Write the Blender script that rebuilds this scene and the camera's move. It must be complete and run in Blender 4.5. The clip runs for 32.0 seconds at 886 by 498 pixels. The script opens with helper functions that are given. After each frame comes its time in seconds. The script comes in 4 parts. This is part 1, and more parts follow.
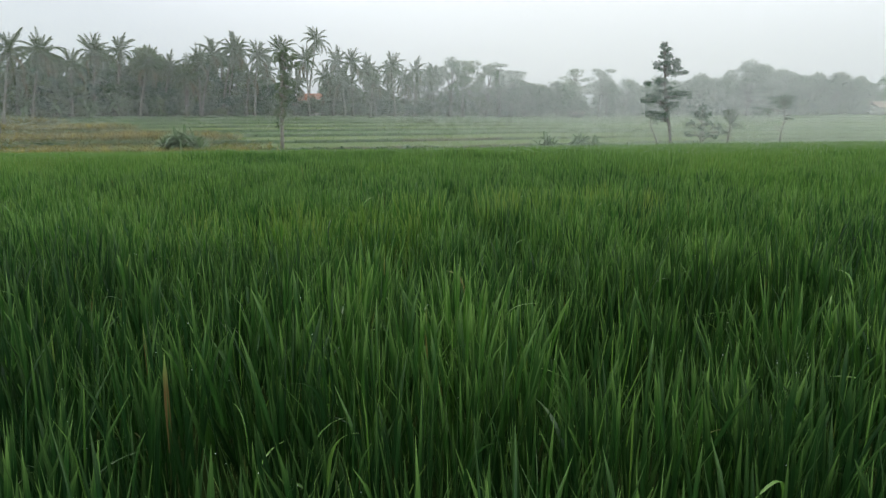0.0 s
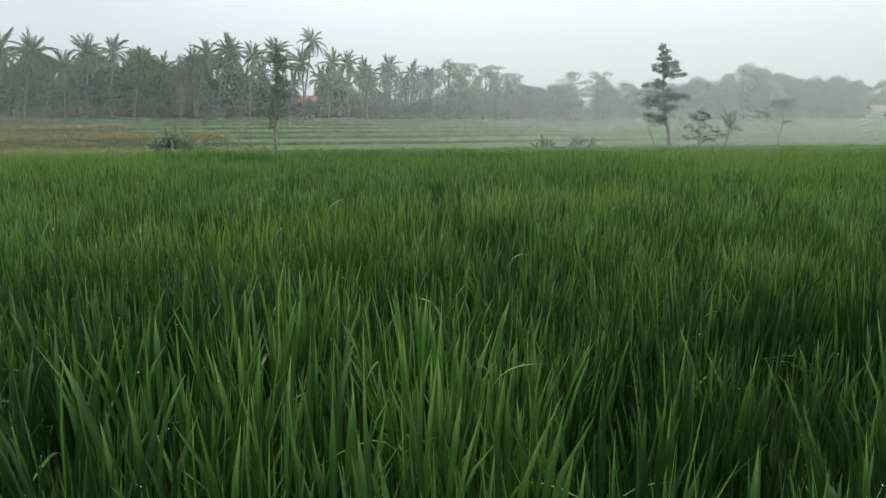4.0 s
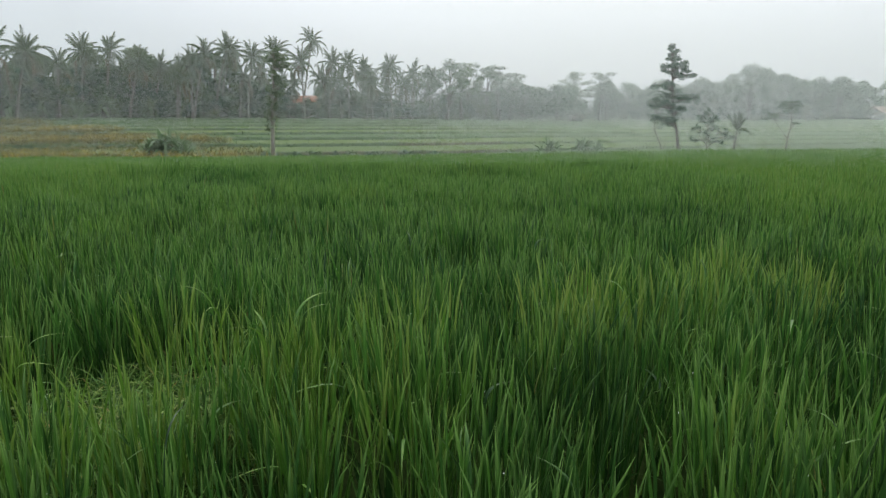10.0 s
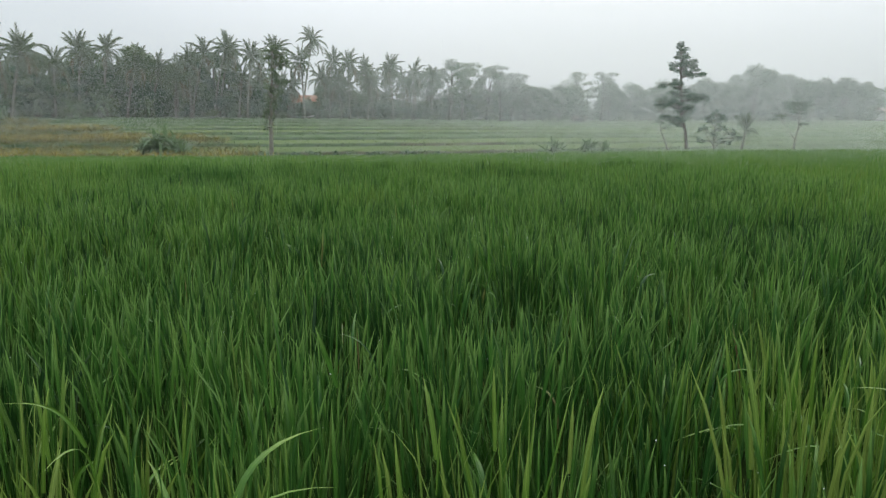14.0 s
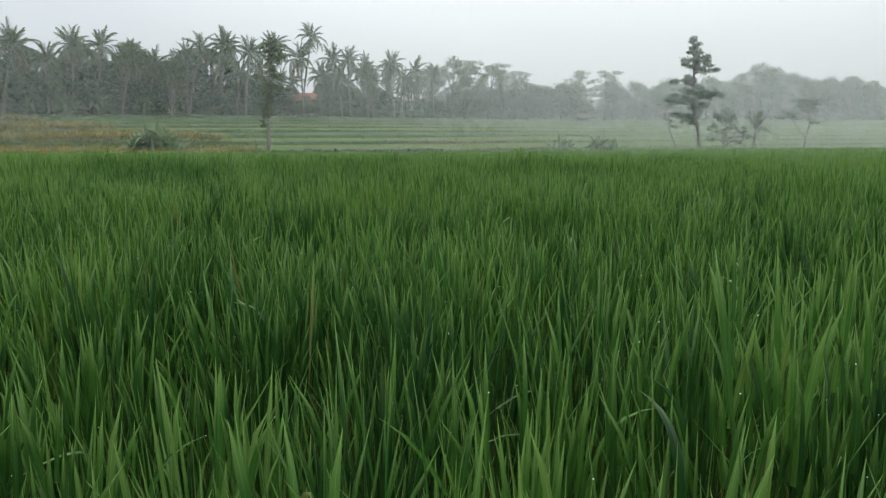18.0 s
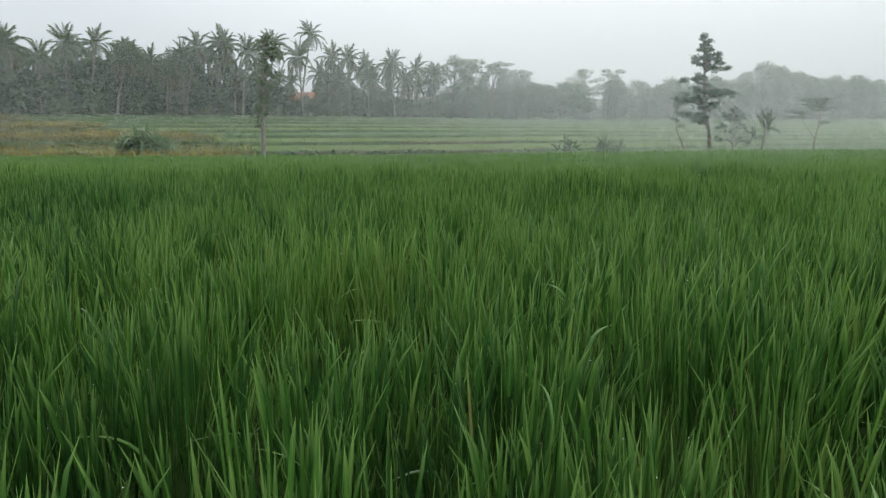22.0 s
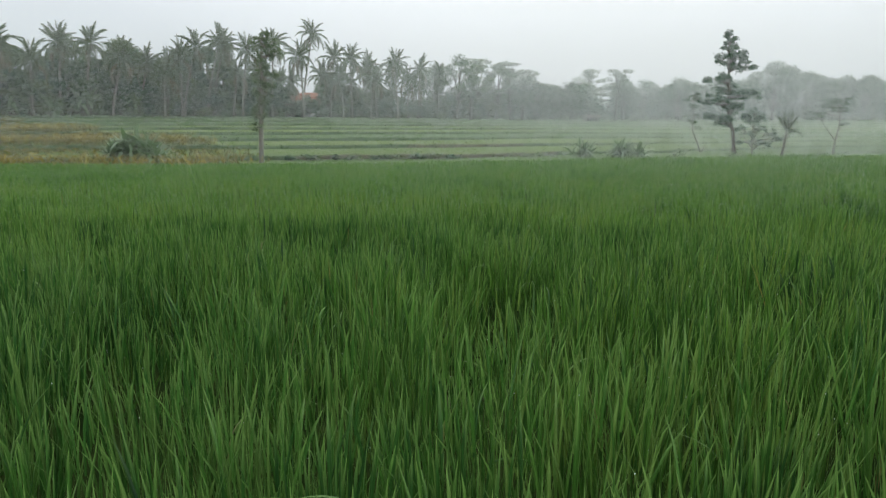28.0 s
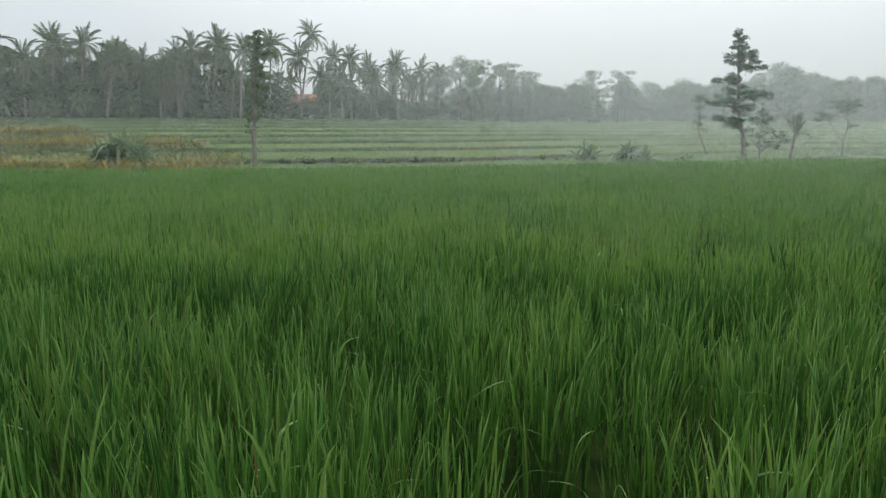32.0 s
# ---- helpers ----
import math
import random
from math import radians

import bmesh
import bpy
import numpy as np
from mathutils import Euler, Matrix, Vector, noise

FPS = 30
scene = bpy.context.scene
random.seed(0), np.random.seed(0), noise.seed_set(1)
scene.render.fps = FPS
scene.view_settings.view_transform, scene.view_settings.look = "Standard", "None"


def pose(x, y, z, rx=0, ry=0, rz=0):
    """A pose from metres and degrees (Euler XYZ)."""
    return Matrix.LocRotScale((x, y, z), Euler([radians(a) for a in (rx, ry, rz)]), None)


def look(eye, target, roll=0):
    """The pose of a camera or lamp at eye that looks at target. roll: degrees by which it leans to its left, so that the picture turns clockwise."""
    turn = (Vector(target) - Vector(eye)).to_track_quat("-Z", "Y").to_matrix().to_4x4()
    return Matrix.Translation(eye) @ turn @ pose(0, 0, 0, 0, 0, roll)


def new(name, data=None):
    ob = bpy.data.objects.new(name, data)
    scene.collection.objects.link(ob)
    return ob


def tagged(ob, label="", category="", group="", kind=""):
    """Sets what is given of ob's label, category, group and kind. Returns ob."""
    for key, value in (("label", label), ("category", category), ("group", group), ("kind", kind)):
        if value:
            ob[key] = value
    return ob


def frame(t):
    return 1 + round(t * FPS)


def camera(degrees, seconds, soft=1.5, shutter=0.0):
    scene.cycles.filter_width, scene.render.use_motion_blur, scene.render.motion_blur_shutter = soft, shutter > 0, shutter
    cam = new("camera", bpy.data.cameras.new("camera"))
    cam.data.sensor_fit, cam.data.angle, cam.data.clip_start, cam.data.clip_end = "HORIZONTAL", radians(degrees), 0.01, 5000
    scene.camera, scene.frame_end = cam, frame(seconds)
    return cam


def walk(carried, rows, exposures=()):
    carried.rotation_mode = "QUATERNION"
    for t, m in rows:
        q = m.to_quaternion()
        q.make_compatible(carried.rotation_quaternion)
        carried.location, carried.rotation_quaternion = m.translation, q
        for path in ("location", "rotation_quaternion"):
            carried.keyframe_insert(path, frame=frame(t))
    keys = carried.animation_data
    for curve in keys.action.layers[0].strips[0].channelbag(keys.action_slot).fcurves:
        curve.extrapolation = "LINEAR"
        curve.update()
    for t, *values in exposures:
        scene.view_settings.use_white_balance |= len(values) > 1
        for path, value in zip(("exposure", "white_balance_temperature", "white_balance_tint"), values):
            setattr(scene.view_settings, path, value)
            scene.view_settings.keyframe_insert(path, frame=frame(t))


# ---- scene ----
# The camera: carried slowly forward just over the rice.
cam = camera(66.8, 32.0, soft=1.3)
PATH = [
    (0.0, 0.000, 0.000, 1.300, 0.00, -10.59, -0.37), (0.5, -0.018, 0.068, 1.278, -0.07, -10.51, -0.32),
    (1.0, -0.014, 0.154, 1.270, -0.11, -10.45, -0.28), (1.5, 0.008, 0.262, 1.271, -0.15, -10.42, -0.25),
    (2.0, 0.036, 0.378, 1.273, -0.16, -10.40, -0.22), (2.5, 0.060, 0.486, 1.285, -0.19, -10.39, -0.22),
    (4.5, 0.082, 0.757, 1.213, -0.29, -10.33, -0.22), (5.0, 0.088, 0.858, 1.240, -0.30, -10.33, -0.23),
    (5.5, 0.091, 0.982, 1.276, -0.31, -10.34, -0.23), (6.0, 0.089, 1.117, 1.303, -0.32, -10.34, -0.24),
    (6.5, 0.074, 1.255, 1.320, -0.33, -10.33, -0.22), (7.0, 0.053, 1.387, 1.321, -0.33, -10.34, -0.21),
    (7.5, 0.039, 1.517, 1.332, -0.30, -10.33, -0.20), (8.0, 0.025, 1.649, 1.368, -0.30, -10.33, -0.18),
    (8.5, 0.005, 1.779, 1.402, -0.30, -10.34, -0.16), (9.0, -0.019, 1.902, 1.415, -0.30, -10.34, -0.14),
    (9.5, -0.037, 2.025, 1.405, -0.28, -10.34, -0.11), (10.0, -0.052, 2.143, 1.370, -0.25, -10.36, -0.09),
    (10.5, -0.070, 2.264, 1.338, -0.25, -10.36, -0.06), (11.0, -0.094, 2.381, 1.318, -0.25, -10.36, -0.04),
    (11.5, -0.116, 2.509, 1.310, -0.23, -10.36, -0.03), (12.0, -0.135, 2.643, 1.298, -0.23, -10.35, -0.01),
    (12.5, -0.156, 2.786, 1.280, -0.23, -10.33, -0.02), (13.0, -0.172, 2.955, 1.281, -0.24, -10.31, -0.02),
    (13.5, -0.196, 3.141, 1.287, -0.22, -10.30, -0.01), (14.0, -0.225, 3.334, 1.281, -0.23, -10.28, 0.00),
    (14.5, -0.266, 3.541, 1.275, -0.24, -10.31, 0.02), (16.5, -0.444, 4.401, 1.233, -0.25, -10.32, 0.07),
    (17.0, -0.466, 4.608, 1.195, -0.26, -10.32, 0.08), (17.5, -0.481, 4.810, 1.152, -0.25, -10.33, 0.10),
    (18.0, -0.497, 5.009, 1.130, -0.27, -10.32, 0.10), (18.5, -0.516, 5.208, 1.137, -0.27, -10.31, 0.09),
    (19.0, -0.535, 5.404, 1.152, -0.25, -10.29, 0.07), (19.5, -0.553, 5.598, 1.176, -0.24, -10.28, 0.06),
    (20.0, -0.559, 5.800, 1.213, -0.23, -10.29, 0.06), (20.5, -0.554, 6.005, 1.238, -0.24, -10.29, 0.06),
    (21.0, -0.548, 6.213, 1.237, -0.24, -10.31, 0.07), (21.5, -0.548, 6.418, 1.220, -0.23, -10.34, 0.07),
    (22.0, -0.563, 6.608, 1.192, -0.22, -10.39, 0.08), (22.5, -0.582, 6.797, 1.173, -0.22, -10.37, 0.09),
    (23.0, -0.610, 6.987, 1.163, -0.22, -10.37, 0.10), (23.5, -0.648, 7.189, 1.171, -0.22, -10.41, 0.09),
    (24.0, -0.694, 7.401, 1.193, -0.19, -10.43, 0.07), (24.5, -0.742, 7.620, 1.223, -0.18, -10.43, 0.05),
    (25.0, -0.789, 7.841, 1.254, -0.16, -10.43, 0.05), (25.5, -0.831, 8.062, 1.280, -0.15, -10.43, 0.04),
    (27.5, -0.965, 8.927, 1.348, -0.07, -10.40, 0.06), (28.0, -0.978, 9.118, 1.344, -0.05, -10.37, 0.06),
    (28.5, -0.983, 9.304, 1.351, -0.03, -10.38, 0.03), (29.0, -0.983, 9.488, 1.359, -0.03, -10.36, 0.00),
    (29.5, -0.982, 9.669, 1.361, -0.01, -10.33, -0.03), (30.0, -0.972, 9.847, 1.360, 0.01, -10.30, -0.05),
    (30.5, -0.962, 10.020, 1.358, 0.01, -10.28, -0.05), (31.0, -0.954, 10.185, 1.355, 0.02, -10.29, -0.05),
    (31.5, -0.944, 10.342, 1.359, 0.02, -10.27, -0.03), (32.0, -0.942, 10.494, 1.366, 0.02, -10.22, 0.02),
]
walk(cam, [(t, pose(x, y, z, 90 + pitch, 0, yaw) @ pose(0, 0, 0, 0, 0, roll)) for t, x, y, z, yaw, pitch, roll in PATH],
     exposures=[(0.0, 0.06), (2.5, 0.05), (5.0, 0.04), (9.0, 0.0), (32.0, 0.0)])

# ---- light: a bright overcast morning, the sun behind cloud ahead and a little to the right ----
SUN_ELEVATION, SUN_AZIMUTH = radians(48), radians(14)
world = bpy.data.worlds.new("overcast_sky")
scene.world = world
world.use_nodes = True
wn, wl = world.node_tree.nodes, world.node_tree.links
wn.clear()
w_out = wn.new("ShaderNodeOutputWorld")
w_back = wn.new("ShaderNodeBackground")
w_sky = wn.new("ShaderNodeTexSky")
w_sky.sky_type, w_sky.sun_disc = "NISHITA", False
w_sky.sun_elevation, w_sky.sun_rotation = SUN_ELEVATION, SUN_AZIMUTH
w_sky.air_density, w_sky.dust_density = 1.5, 4.0
w_dir = wn.new("ShaderNodeTexCoord")
w_dot = wn.new("ShaderNodeVectorMath")
w_dot.operation = "DOT_PRODUCT"
w_dot.inputs[1].default_value = (math.sin(SUN_AZIMUTH) * math.cos(SUN_ELEVATION), math.cos(SUN_AZIMUTH) * math.cos(SUN_ELEVATION), math.sin(SUN_ELEVATION))
wl.new(w_dir.outputs["Generated"], w_dot.inputs[0])
w_ramp = wn.new("ShaderNodeValToRGB")     # cloud brightens round the hidden sun
w_ramp.color_ramp.elements[0].position, w_ramp.color_ramp.elements[0].color = 0.30, (0.825, 0.92, 0.995, 1)
w_ramp.color_ramp.elements[1].position, w_ramp.color_ramp.elements[1].color = 1.0, (1.45, 1.45, 1.44, 1)
for at, col in ((0.62, (0.905, 0.978, 1.055, 1)), (0.76, (1.10, 1.16, 1.225, 1))):
    w_ramp.color_ramp.elements.new(at).color = col
wl.new(w_dot.outputs["Value"], w_ramp.inputs["Fac"])
w_sep = wn.new("ShaderNodeSeparateXYZ")
wl.new(w_dir.outputs["Generated"], w_sep.inputs["Vector"])
w_high = wn.new("ShaderNodeMapRange")     # an overcast sky is three times as bright overhead as at the horizon
w_high.inputs["To Min"].default_value, w_high.inputs["To Max"].default_value = 0.645, 2.0
wl.new(w_sep.outputs["Z"], w_high.inputs["Value"])
w_map = wn.new("ShaderNodeMapping")
w_map.inputs["Scale"].default_value = (1.0, 1.0, 3.5)
w_noise = wn.new("ShaderNodeTexNoise")
w_noise.inputs["Scale"].default_value, w_noise.inputs["Detail"].default_value = 1.6, 4.0
wl.new(w_dir.outputs["Generated"], w_map.inputs["Vector"])
wl.new(w_map.outputs["Vector"], w_noise.inputs["Vector"])
w_soft = wn.new("ShaderNodeMapRange")
w_soft.inputs["To Min"].default_value, w_soft.inputs["To Max"].default_value = 0.93, 1.07
wl.new(w_noise.outputs["Fac"], w_soft.inputs["Value"])
w_both = wn.new("ShaderNodeMath")
w_both.operation = "MULTIPLY"
wl.new(w_soft.outputs["Result"], w_both.inputs[0])
wl.new(w_high.outputs["Result"], w_both.inputs[1])
w_mul = wn.new("ShaderNodeVectorMath")
w_mul.operation = "SCALE"
wl.new(w_ramp.outputs["Color"], w_mul.inputs[0])
wl.new(w_both.outputs["Value"], w_mul.inputs["Scale"])
w_gain = wn.new("ShaderNodeVectorMath")
w_gain.operation = "SCALE"
w_gain.inputs["Scale"].default_value = 0.10
wl.new(w_sky.outputs["Color"], w_gain.inputs[0])
w_mix = wn.new("ShaderNodeMix")
w_mix.data_type = "RGBA"
w_mix.inputs["Factor"].default_value = 0.92
wl.new(w_gain.outputs["Vector"], w_mix.inputs["A"])
wl.new(w_mul.outputs["Vector"], w_mix.inputs["B"])
wl.new(w_mix.outputs["Result"], w_back.inputs["Color"])
w_back.inputs["Strength"].default_value = 1.0
wl.new(w_back.outputs["Background"], w_out.inputs["Surface"])

sun = new("sun", bpy.data.lights.new("sun", "SUN"))
sun.data.energy, sun.data.angle, sun.data.color = 1.1, radians(25), (1.0, 0.97, 0.92)
sun.matrix_world = look((60 * math.sin(SUN_AZIMUTH), 60, 60 * math.tan(SUN_ELEVATION)), (0, 0, 0))

# ---- materials ----
def material(name, roughness=0.6, spec=0.4):
    mat = bpy.data.materials.new(name)
    mat.use_nodes = True
    nt = mat.node_tree
    bsdf = nt.nodes["Principled BSDF"]
    bsdf.inputs["Roughness"].default_value = roughness
    bsdf.inputs["Specular IOR Level"].default_value = spec
    return mat, nt, bsdf


def ramp(nt, stops, fac=None):
    node = nt.nodes.new("ShaderNodeValToRGB")
    e = node.color_ramp.elements
    while len(e) < len(stops):
        e.new(0.5)
    for el, (at, col) in zip(e, stops):
        el.position, el.color = at, (*col, 1)
    if fac:
        nt.links.new(fac, node.inputs["Fac"])
    return node


def noise_tex(nt, scale, detail=4.0, stretch=None):
    co = nt.nodes.new("ShaderNodeTexCoord")
    n = nt.nodes.new("ShaderNodeTexNoise")
    n.inputs["Scale"].default_value, n.inputs["Detail"].default_value = scale, detail
    src = co.outputs["Object"]
    if stretch:
        mp = nt.nodes.new("ShaderNodeMapping")
        mp.inputs["Scale"].default_value = stretch
        nt.links.new(src, mp.inputs["Vector"])
        src = mp.outputs["Vector"]
    nt.links.new(src, n.inputs["Vector"])
    return n.outputs["Fac"]


def mixed(nt, a, b, fac, mode="MIX"):
    m = nt.nodes.new("ShaderNodeMix")
    m.data_type, m.blend_type = "RGBA", mode
    for key, v in (("A", a), ("B", b), ("Factor", fac)):
        if isinstance(v, (int, float)):
            m.inputs[key].default_value = v
        elif isinstance(v, tuple):
            m.inputs[key].default_value = (*v, 1)
        else:
            nt.links.new(v, m.inputs[key])
    return m.outputs["Result"]


def bump(nt, bsdf, height, strength=0.4, distance=0.02):
    b = nt.nodes.new("ShaderNodeBump")
    b.inputs["Strength"].default_value, b.inputs["Distance"].default_value = strength, distance
    nt.links.new(height, b.inputs["Height"])
    nt.links.new(b.outputs["Normal"], bsdf.inputs["Normal"])


def see_through(mat, colour, share):
    """Leaves let part of the light through."""
    nt = mat.node_tree
    out, bsdf = nt.nodes["Material Output"], nt.nodes["Principled BSDF"]
    tr = nt.nodes.new("ShaderNodeBsdfTranslucent")
    nt.links.new(colour, tr.inputs["Color"])
    mx = nt.nodes.new("ShaderNodeMixShader")
    mx.inputs["Fac"].default_value = share
    nt.links.new(bsdf.outputs["BSDF"], mx.inputs[1])
    nt.links.new(tr.outputs["BSDF"], mx.inputs[2])
    nt.links.new(mx.outputs["Shader"], out.inputs["Surface"])


def blade_material(name, stops, patch_low, patch_high, patch_scale, tip, roughness=0.42, share=0.3, spec=0.5, fold=0.0):
    """Long leaves: u of the map is each leaf's own chance, v runs from foot to tip."""
    mat, nt, bsdf = material(name, roughness, spec)
    uv = nt.nodes.new("ShaderNodeUVMap")
    uv.uv_map = "UVMap"
    sep = nt.nodes.new("ShaderNodeSeparateXYZ")
    nt.links.new(uv.outputs["UV"], sep.inputs["Vector"])
    col = ramp(nt, stops, sep.outputs["X"]).outputs["Color"]
    patch = ramp(nt, ((0.36, patch_low), (0.64, patch_high)), noise_tex(nt, patch_scale, 3.0)).outputs["Color"]
    col = mixed(nt, col, patch, 1.0, "MULTIPLY")
    tipped = ramp(nt, ((0.0, (0, 0, 0)), (0.55, (0, 0, 0)), (1.0, (1, 1, 1))), sep.outputs["Y"]).outputs["Color"]
    leaf_gain = ramp(nt, ((0.0, (0.22, 0.22, 0.22)), (0.22, (0.42, 0.42, 0.42)), (0.5, (1, 1, 1))), sep.outputs["X"]).outputs["Color"]     # darker leaves keep duller tips, so stretches painted dim stay dim
    col = mixed(nt, col, tip, mixed(nt, tipped, leaf_gain, 1.0, "MULTIPLY"))
    streak = ramp(nt, ((0.3, (0.86, 0.86, 0.86)), (0.7, (1.12, 1.12, 1.12))), noise_tex(nt, 60.0, 2.0, (1, 1, 0.08))).outputs["Color"]
    col = mixed(nt, col, streak, 1.0, "MULTIPLY")
    if fold:     # the leaf is folded along a pale middle rib
        uv2 = nt.nodes.new("ShaderNodeUVMap")
        uv2.uv_map = "Across"
        sep2 = nt.nodes.new("ShaderNodeSeparateXYZ")
        nt.links.new(uv2.outputs["UV"], sep2.inputs["Vector"])
        rib = ramp(nt, ((0.0, (1.12, 1.12, 1.12)), (0.07, (0.94, 0.94, 0.94)), (0.43, (0.94, 0.94, 0.94)), (0.5, (1.5, 1.45, 1.4)), (0.57, (0.94, 0.94, 0.94)), (0.93, (0.94, 0.94, 0.94)), (1.0, (1.12, 1.12, 1.12))), sep2.outputs["X"]).outputs["Color"]
        col = mixed(nt, col, rib, 1.0, "MULTIPLY")
        vee = ramp(nt, ((0.0, (1, 1, 1)), (0.5, (0, 0, 0)), (1.0, (1, 1, 1))), sep2.outputs["X"]).outputs["Color"]
        bump(nt, bsdf, vee, 0.8, fold)
    nt.links.new(col, bsdf.inputs["Base Color"])
    see_through(mat, col, share)
    return mat


def leaf_material(name, dark, light, share=0.3, roughness=0.5, spec=0.5):
    mat, nt, bsdf = material(name, roughness, spec)
    info = nt.nodes.new("ShaderNodeNewGeometry")
    col = ramp(nt, ((0.0, dark), (1.0, light)), info.outputs["Random Per Island"]).outputs["Color"]
    blot = ramp(nt, ((0.35, (0.72, 0.78, 0.72)), (0.65, (1.18, 1.15, 1.1))), noise_tex(nt, 0.8)).outputs["Color"]
    col = mixed(nt, col, blot, 1.0, "MULTIPLY")
    nt.links.new(col, bsdf.inputs["Base Color"])
    see_through(mat, col, share)
    return mat


def rough_material(name, a, b, scale, stretch=None, roughness=0.85, spec=0.25, relief=0.5, depth=0.02):
    mat, nt, bsdf = material(name, roughness, spec)
    n = noise_tex(nt, scale, 6.0, stretch)
    big = ramp(nt, ((0.3, (0.75, 0.75, 0.75)), (0.7, (1.15, 1.15, 1.15))), noise_tex(nt, scale * 0.13, 3.0, stretch)).outputs["Color"]
    col = mixed(nt, ramp(nt, ((0.3, a), (0.7, b)), n).outputs["Color"], big, 1.0, "MULTIPLY")
    nt.links.new(col, bsdf.inputs["Base Color"])
    bump(nt, bsdf, n, relief, depth)
    return mat


# tips far lighter than feet, partly painting in light on the crop's top
M_RICE = blade_material("rice_leaf", ((0.0, (0.012, 0.042, 0.012)), (0.40, (0.029, 0.090, 0.019)), (0.75, (0.054, 0.143, 0.025)), (0.92, (0.100, 0.215, 0.043)), (0.965, (0.20, 0.19, 0.07)), (1.0, (0.15, 0.10, 0.045))),
                        (0.82, 0.92, 0.92), (1.22, 1.12, 0.88), 0.42, (0.19, 0.325, 0.084), roughness=0.36, share=0.34, spec=0.38, fold=0.0020)
M_RICE_YELLOW = blade_material("yellowing_rice_leaf", ((0.0, (0.034, 0.105, 0.014)), (0.5, (0.076, 0.178, 0.022)), (0.85, (0.135, 0.240, 0.036)), (0.95, (0.19, 0.26, 0.06)), (1.0, (0.32, 0.24, 0.09))),
                               (0.85, 0.9, 0.9), (1.15, 1.1, 1.0), 0.8, (0.25, 0.36, 0.08), roughness=0.42, share=0.22, spec=0.36, fold=0.0022)
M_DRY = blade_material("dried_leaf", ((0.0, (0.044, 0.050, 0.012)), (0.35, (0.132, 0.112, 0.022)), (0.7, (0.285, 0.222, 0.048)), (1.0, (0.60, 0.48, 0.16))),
                       (0.78, 0.84, 0.78), (1.2, 1.15, 1.1), 0.5, (0.28, 0.25, 0.09), roughness=0.7, share=0.2, spec=0.25)
M_YOUNG = blade_material("young_rice_leaf", ((0.0, (0.11, 0.175, 0.050)), (0.6, (0.155, 0.228, 0.072)), (1.0, (0.21, 0.28, 0.09))),
                         (0.8, 0.88, 0.85), (1.2, 1.12, 1.1), 0.06, (0.17, 0.25, 0.085))
M_ROUGH_GRASS = blade_material("rough_bank_grass", ((0.0, (0.030, 0.068, 0.022)), (0.6, (0.060, 0.110, 0.040)), (1.0, (0.13, 0.15, 0.06))),
                               (0.75, 0.85, 0.8), (1.2, 1.1, 1.0), 0.3, (0.11, 0.16, 0.06))
M_MUD = rough_material("wet_mud", (0.020, 0.018, 0.008), (0.040, 0.035, 0.014), 5.0, roughness=0.75, spec=0.25)
M_RICE_SHADE = rough_material("painted_rice_shade", (0.009, 0.020, 0.005), (0.030, 0.048, 0.012), 7.0, roughness=1.0, spec=0.02, relief=0.8, depth=0.05)
M_MEADOW = rough_material("low_grass", (0.075, 0.12, 0.05), (0.125, 0.17, 0.08), 1.2, roughness=0.95, spec=0.08, relief=0.6, depth=0.1)
M_PADDY = rough_material("flooded_young_paddy", (0.086, 0.134, 0.038), (0.130, 0.180, 0.056), 0.35, (0.2, 1.0, 1.0), roughness=0.9, spec=0.08, relief=0.5, depth=0.06)
def field_tint(mat, low, high):
    """Each field has its own green."""
    nt = mat.node_tree
    bsdf = nt.nodes["Principled BSDF"]
    col = bsdf.inputs["Base Color"].links[0].from_socket
    own = ramp(nt, ((0.0, low), (1.0, high)), nt.nodes.new("ShaderNodeObjectInfo").outputs["Random"]).outputs["Color"]
    nt.links.new(mixed(nt, col, own, 1.0, "MULTIPLY"), bsdf.inputs["Base Color"])


field_tint(M_PADDY, (0.46, 0.58, 0.50), (0.90, 0.87, 0.64))
M_BANK = rough_material("grassy_earth_bank", (0.030, 0.064, 0.024), (0.070, 0.112, 0.044), 1.5, relief=0.8, depth=0.08)
M_BARE = rough_material("brown_earth_bank", (0.046, 0.046, 0.024), (0.085, 0.078, 0.040), 1.8, relief=0.8, depth=0.08)
M_BARK = rough_material("grey_bark", (0.16, 0.14, 0.115), (0.30, 0.27, 0.22), 6.0, (1, 1, 0.25), relief=0.8, depth=0.02)
M_BARK_DARK = rough_material("dark_bark", (0.07, 0.06, 0.045), (0.13, 0.11, 0.085), 6.0, (1, 1, 0.3), relief=0.8, depth=0.02)
M_PALM_BARK = rough_material("ringed_palm_bark", (0.15, 0.14, 0.115), (0.28, 0.26, 0.22), 5.0, (0.3, 0.3, 3.0), relief=0.8, depth=0.02)
M_FROND = leaf_material("palm_frond", (0.042, 0.080, 0.036), (0.130, 0.170, 0.080), 0.4, 0.45, 0.5)
M_FROND_DEAD = leaf_material("dead_palm_frond", (0.13, 0.11, 0.065), (0.20, 0.17, 0.10), 0.2, 0.8, 0.2)
M_LEAF = leaf_material("tree_leaf", (0.036, 0.086, 0.035), (0.094, 0.160, 0.068), 0.4, 0.55, 0.35)
M_LEAF_DARK = leaf_material("dark_tree_leaf", (0.025, 0.078, 0.040), (0.062, 0.136, 0.064), 0.35, 0.55, 0.35)
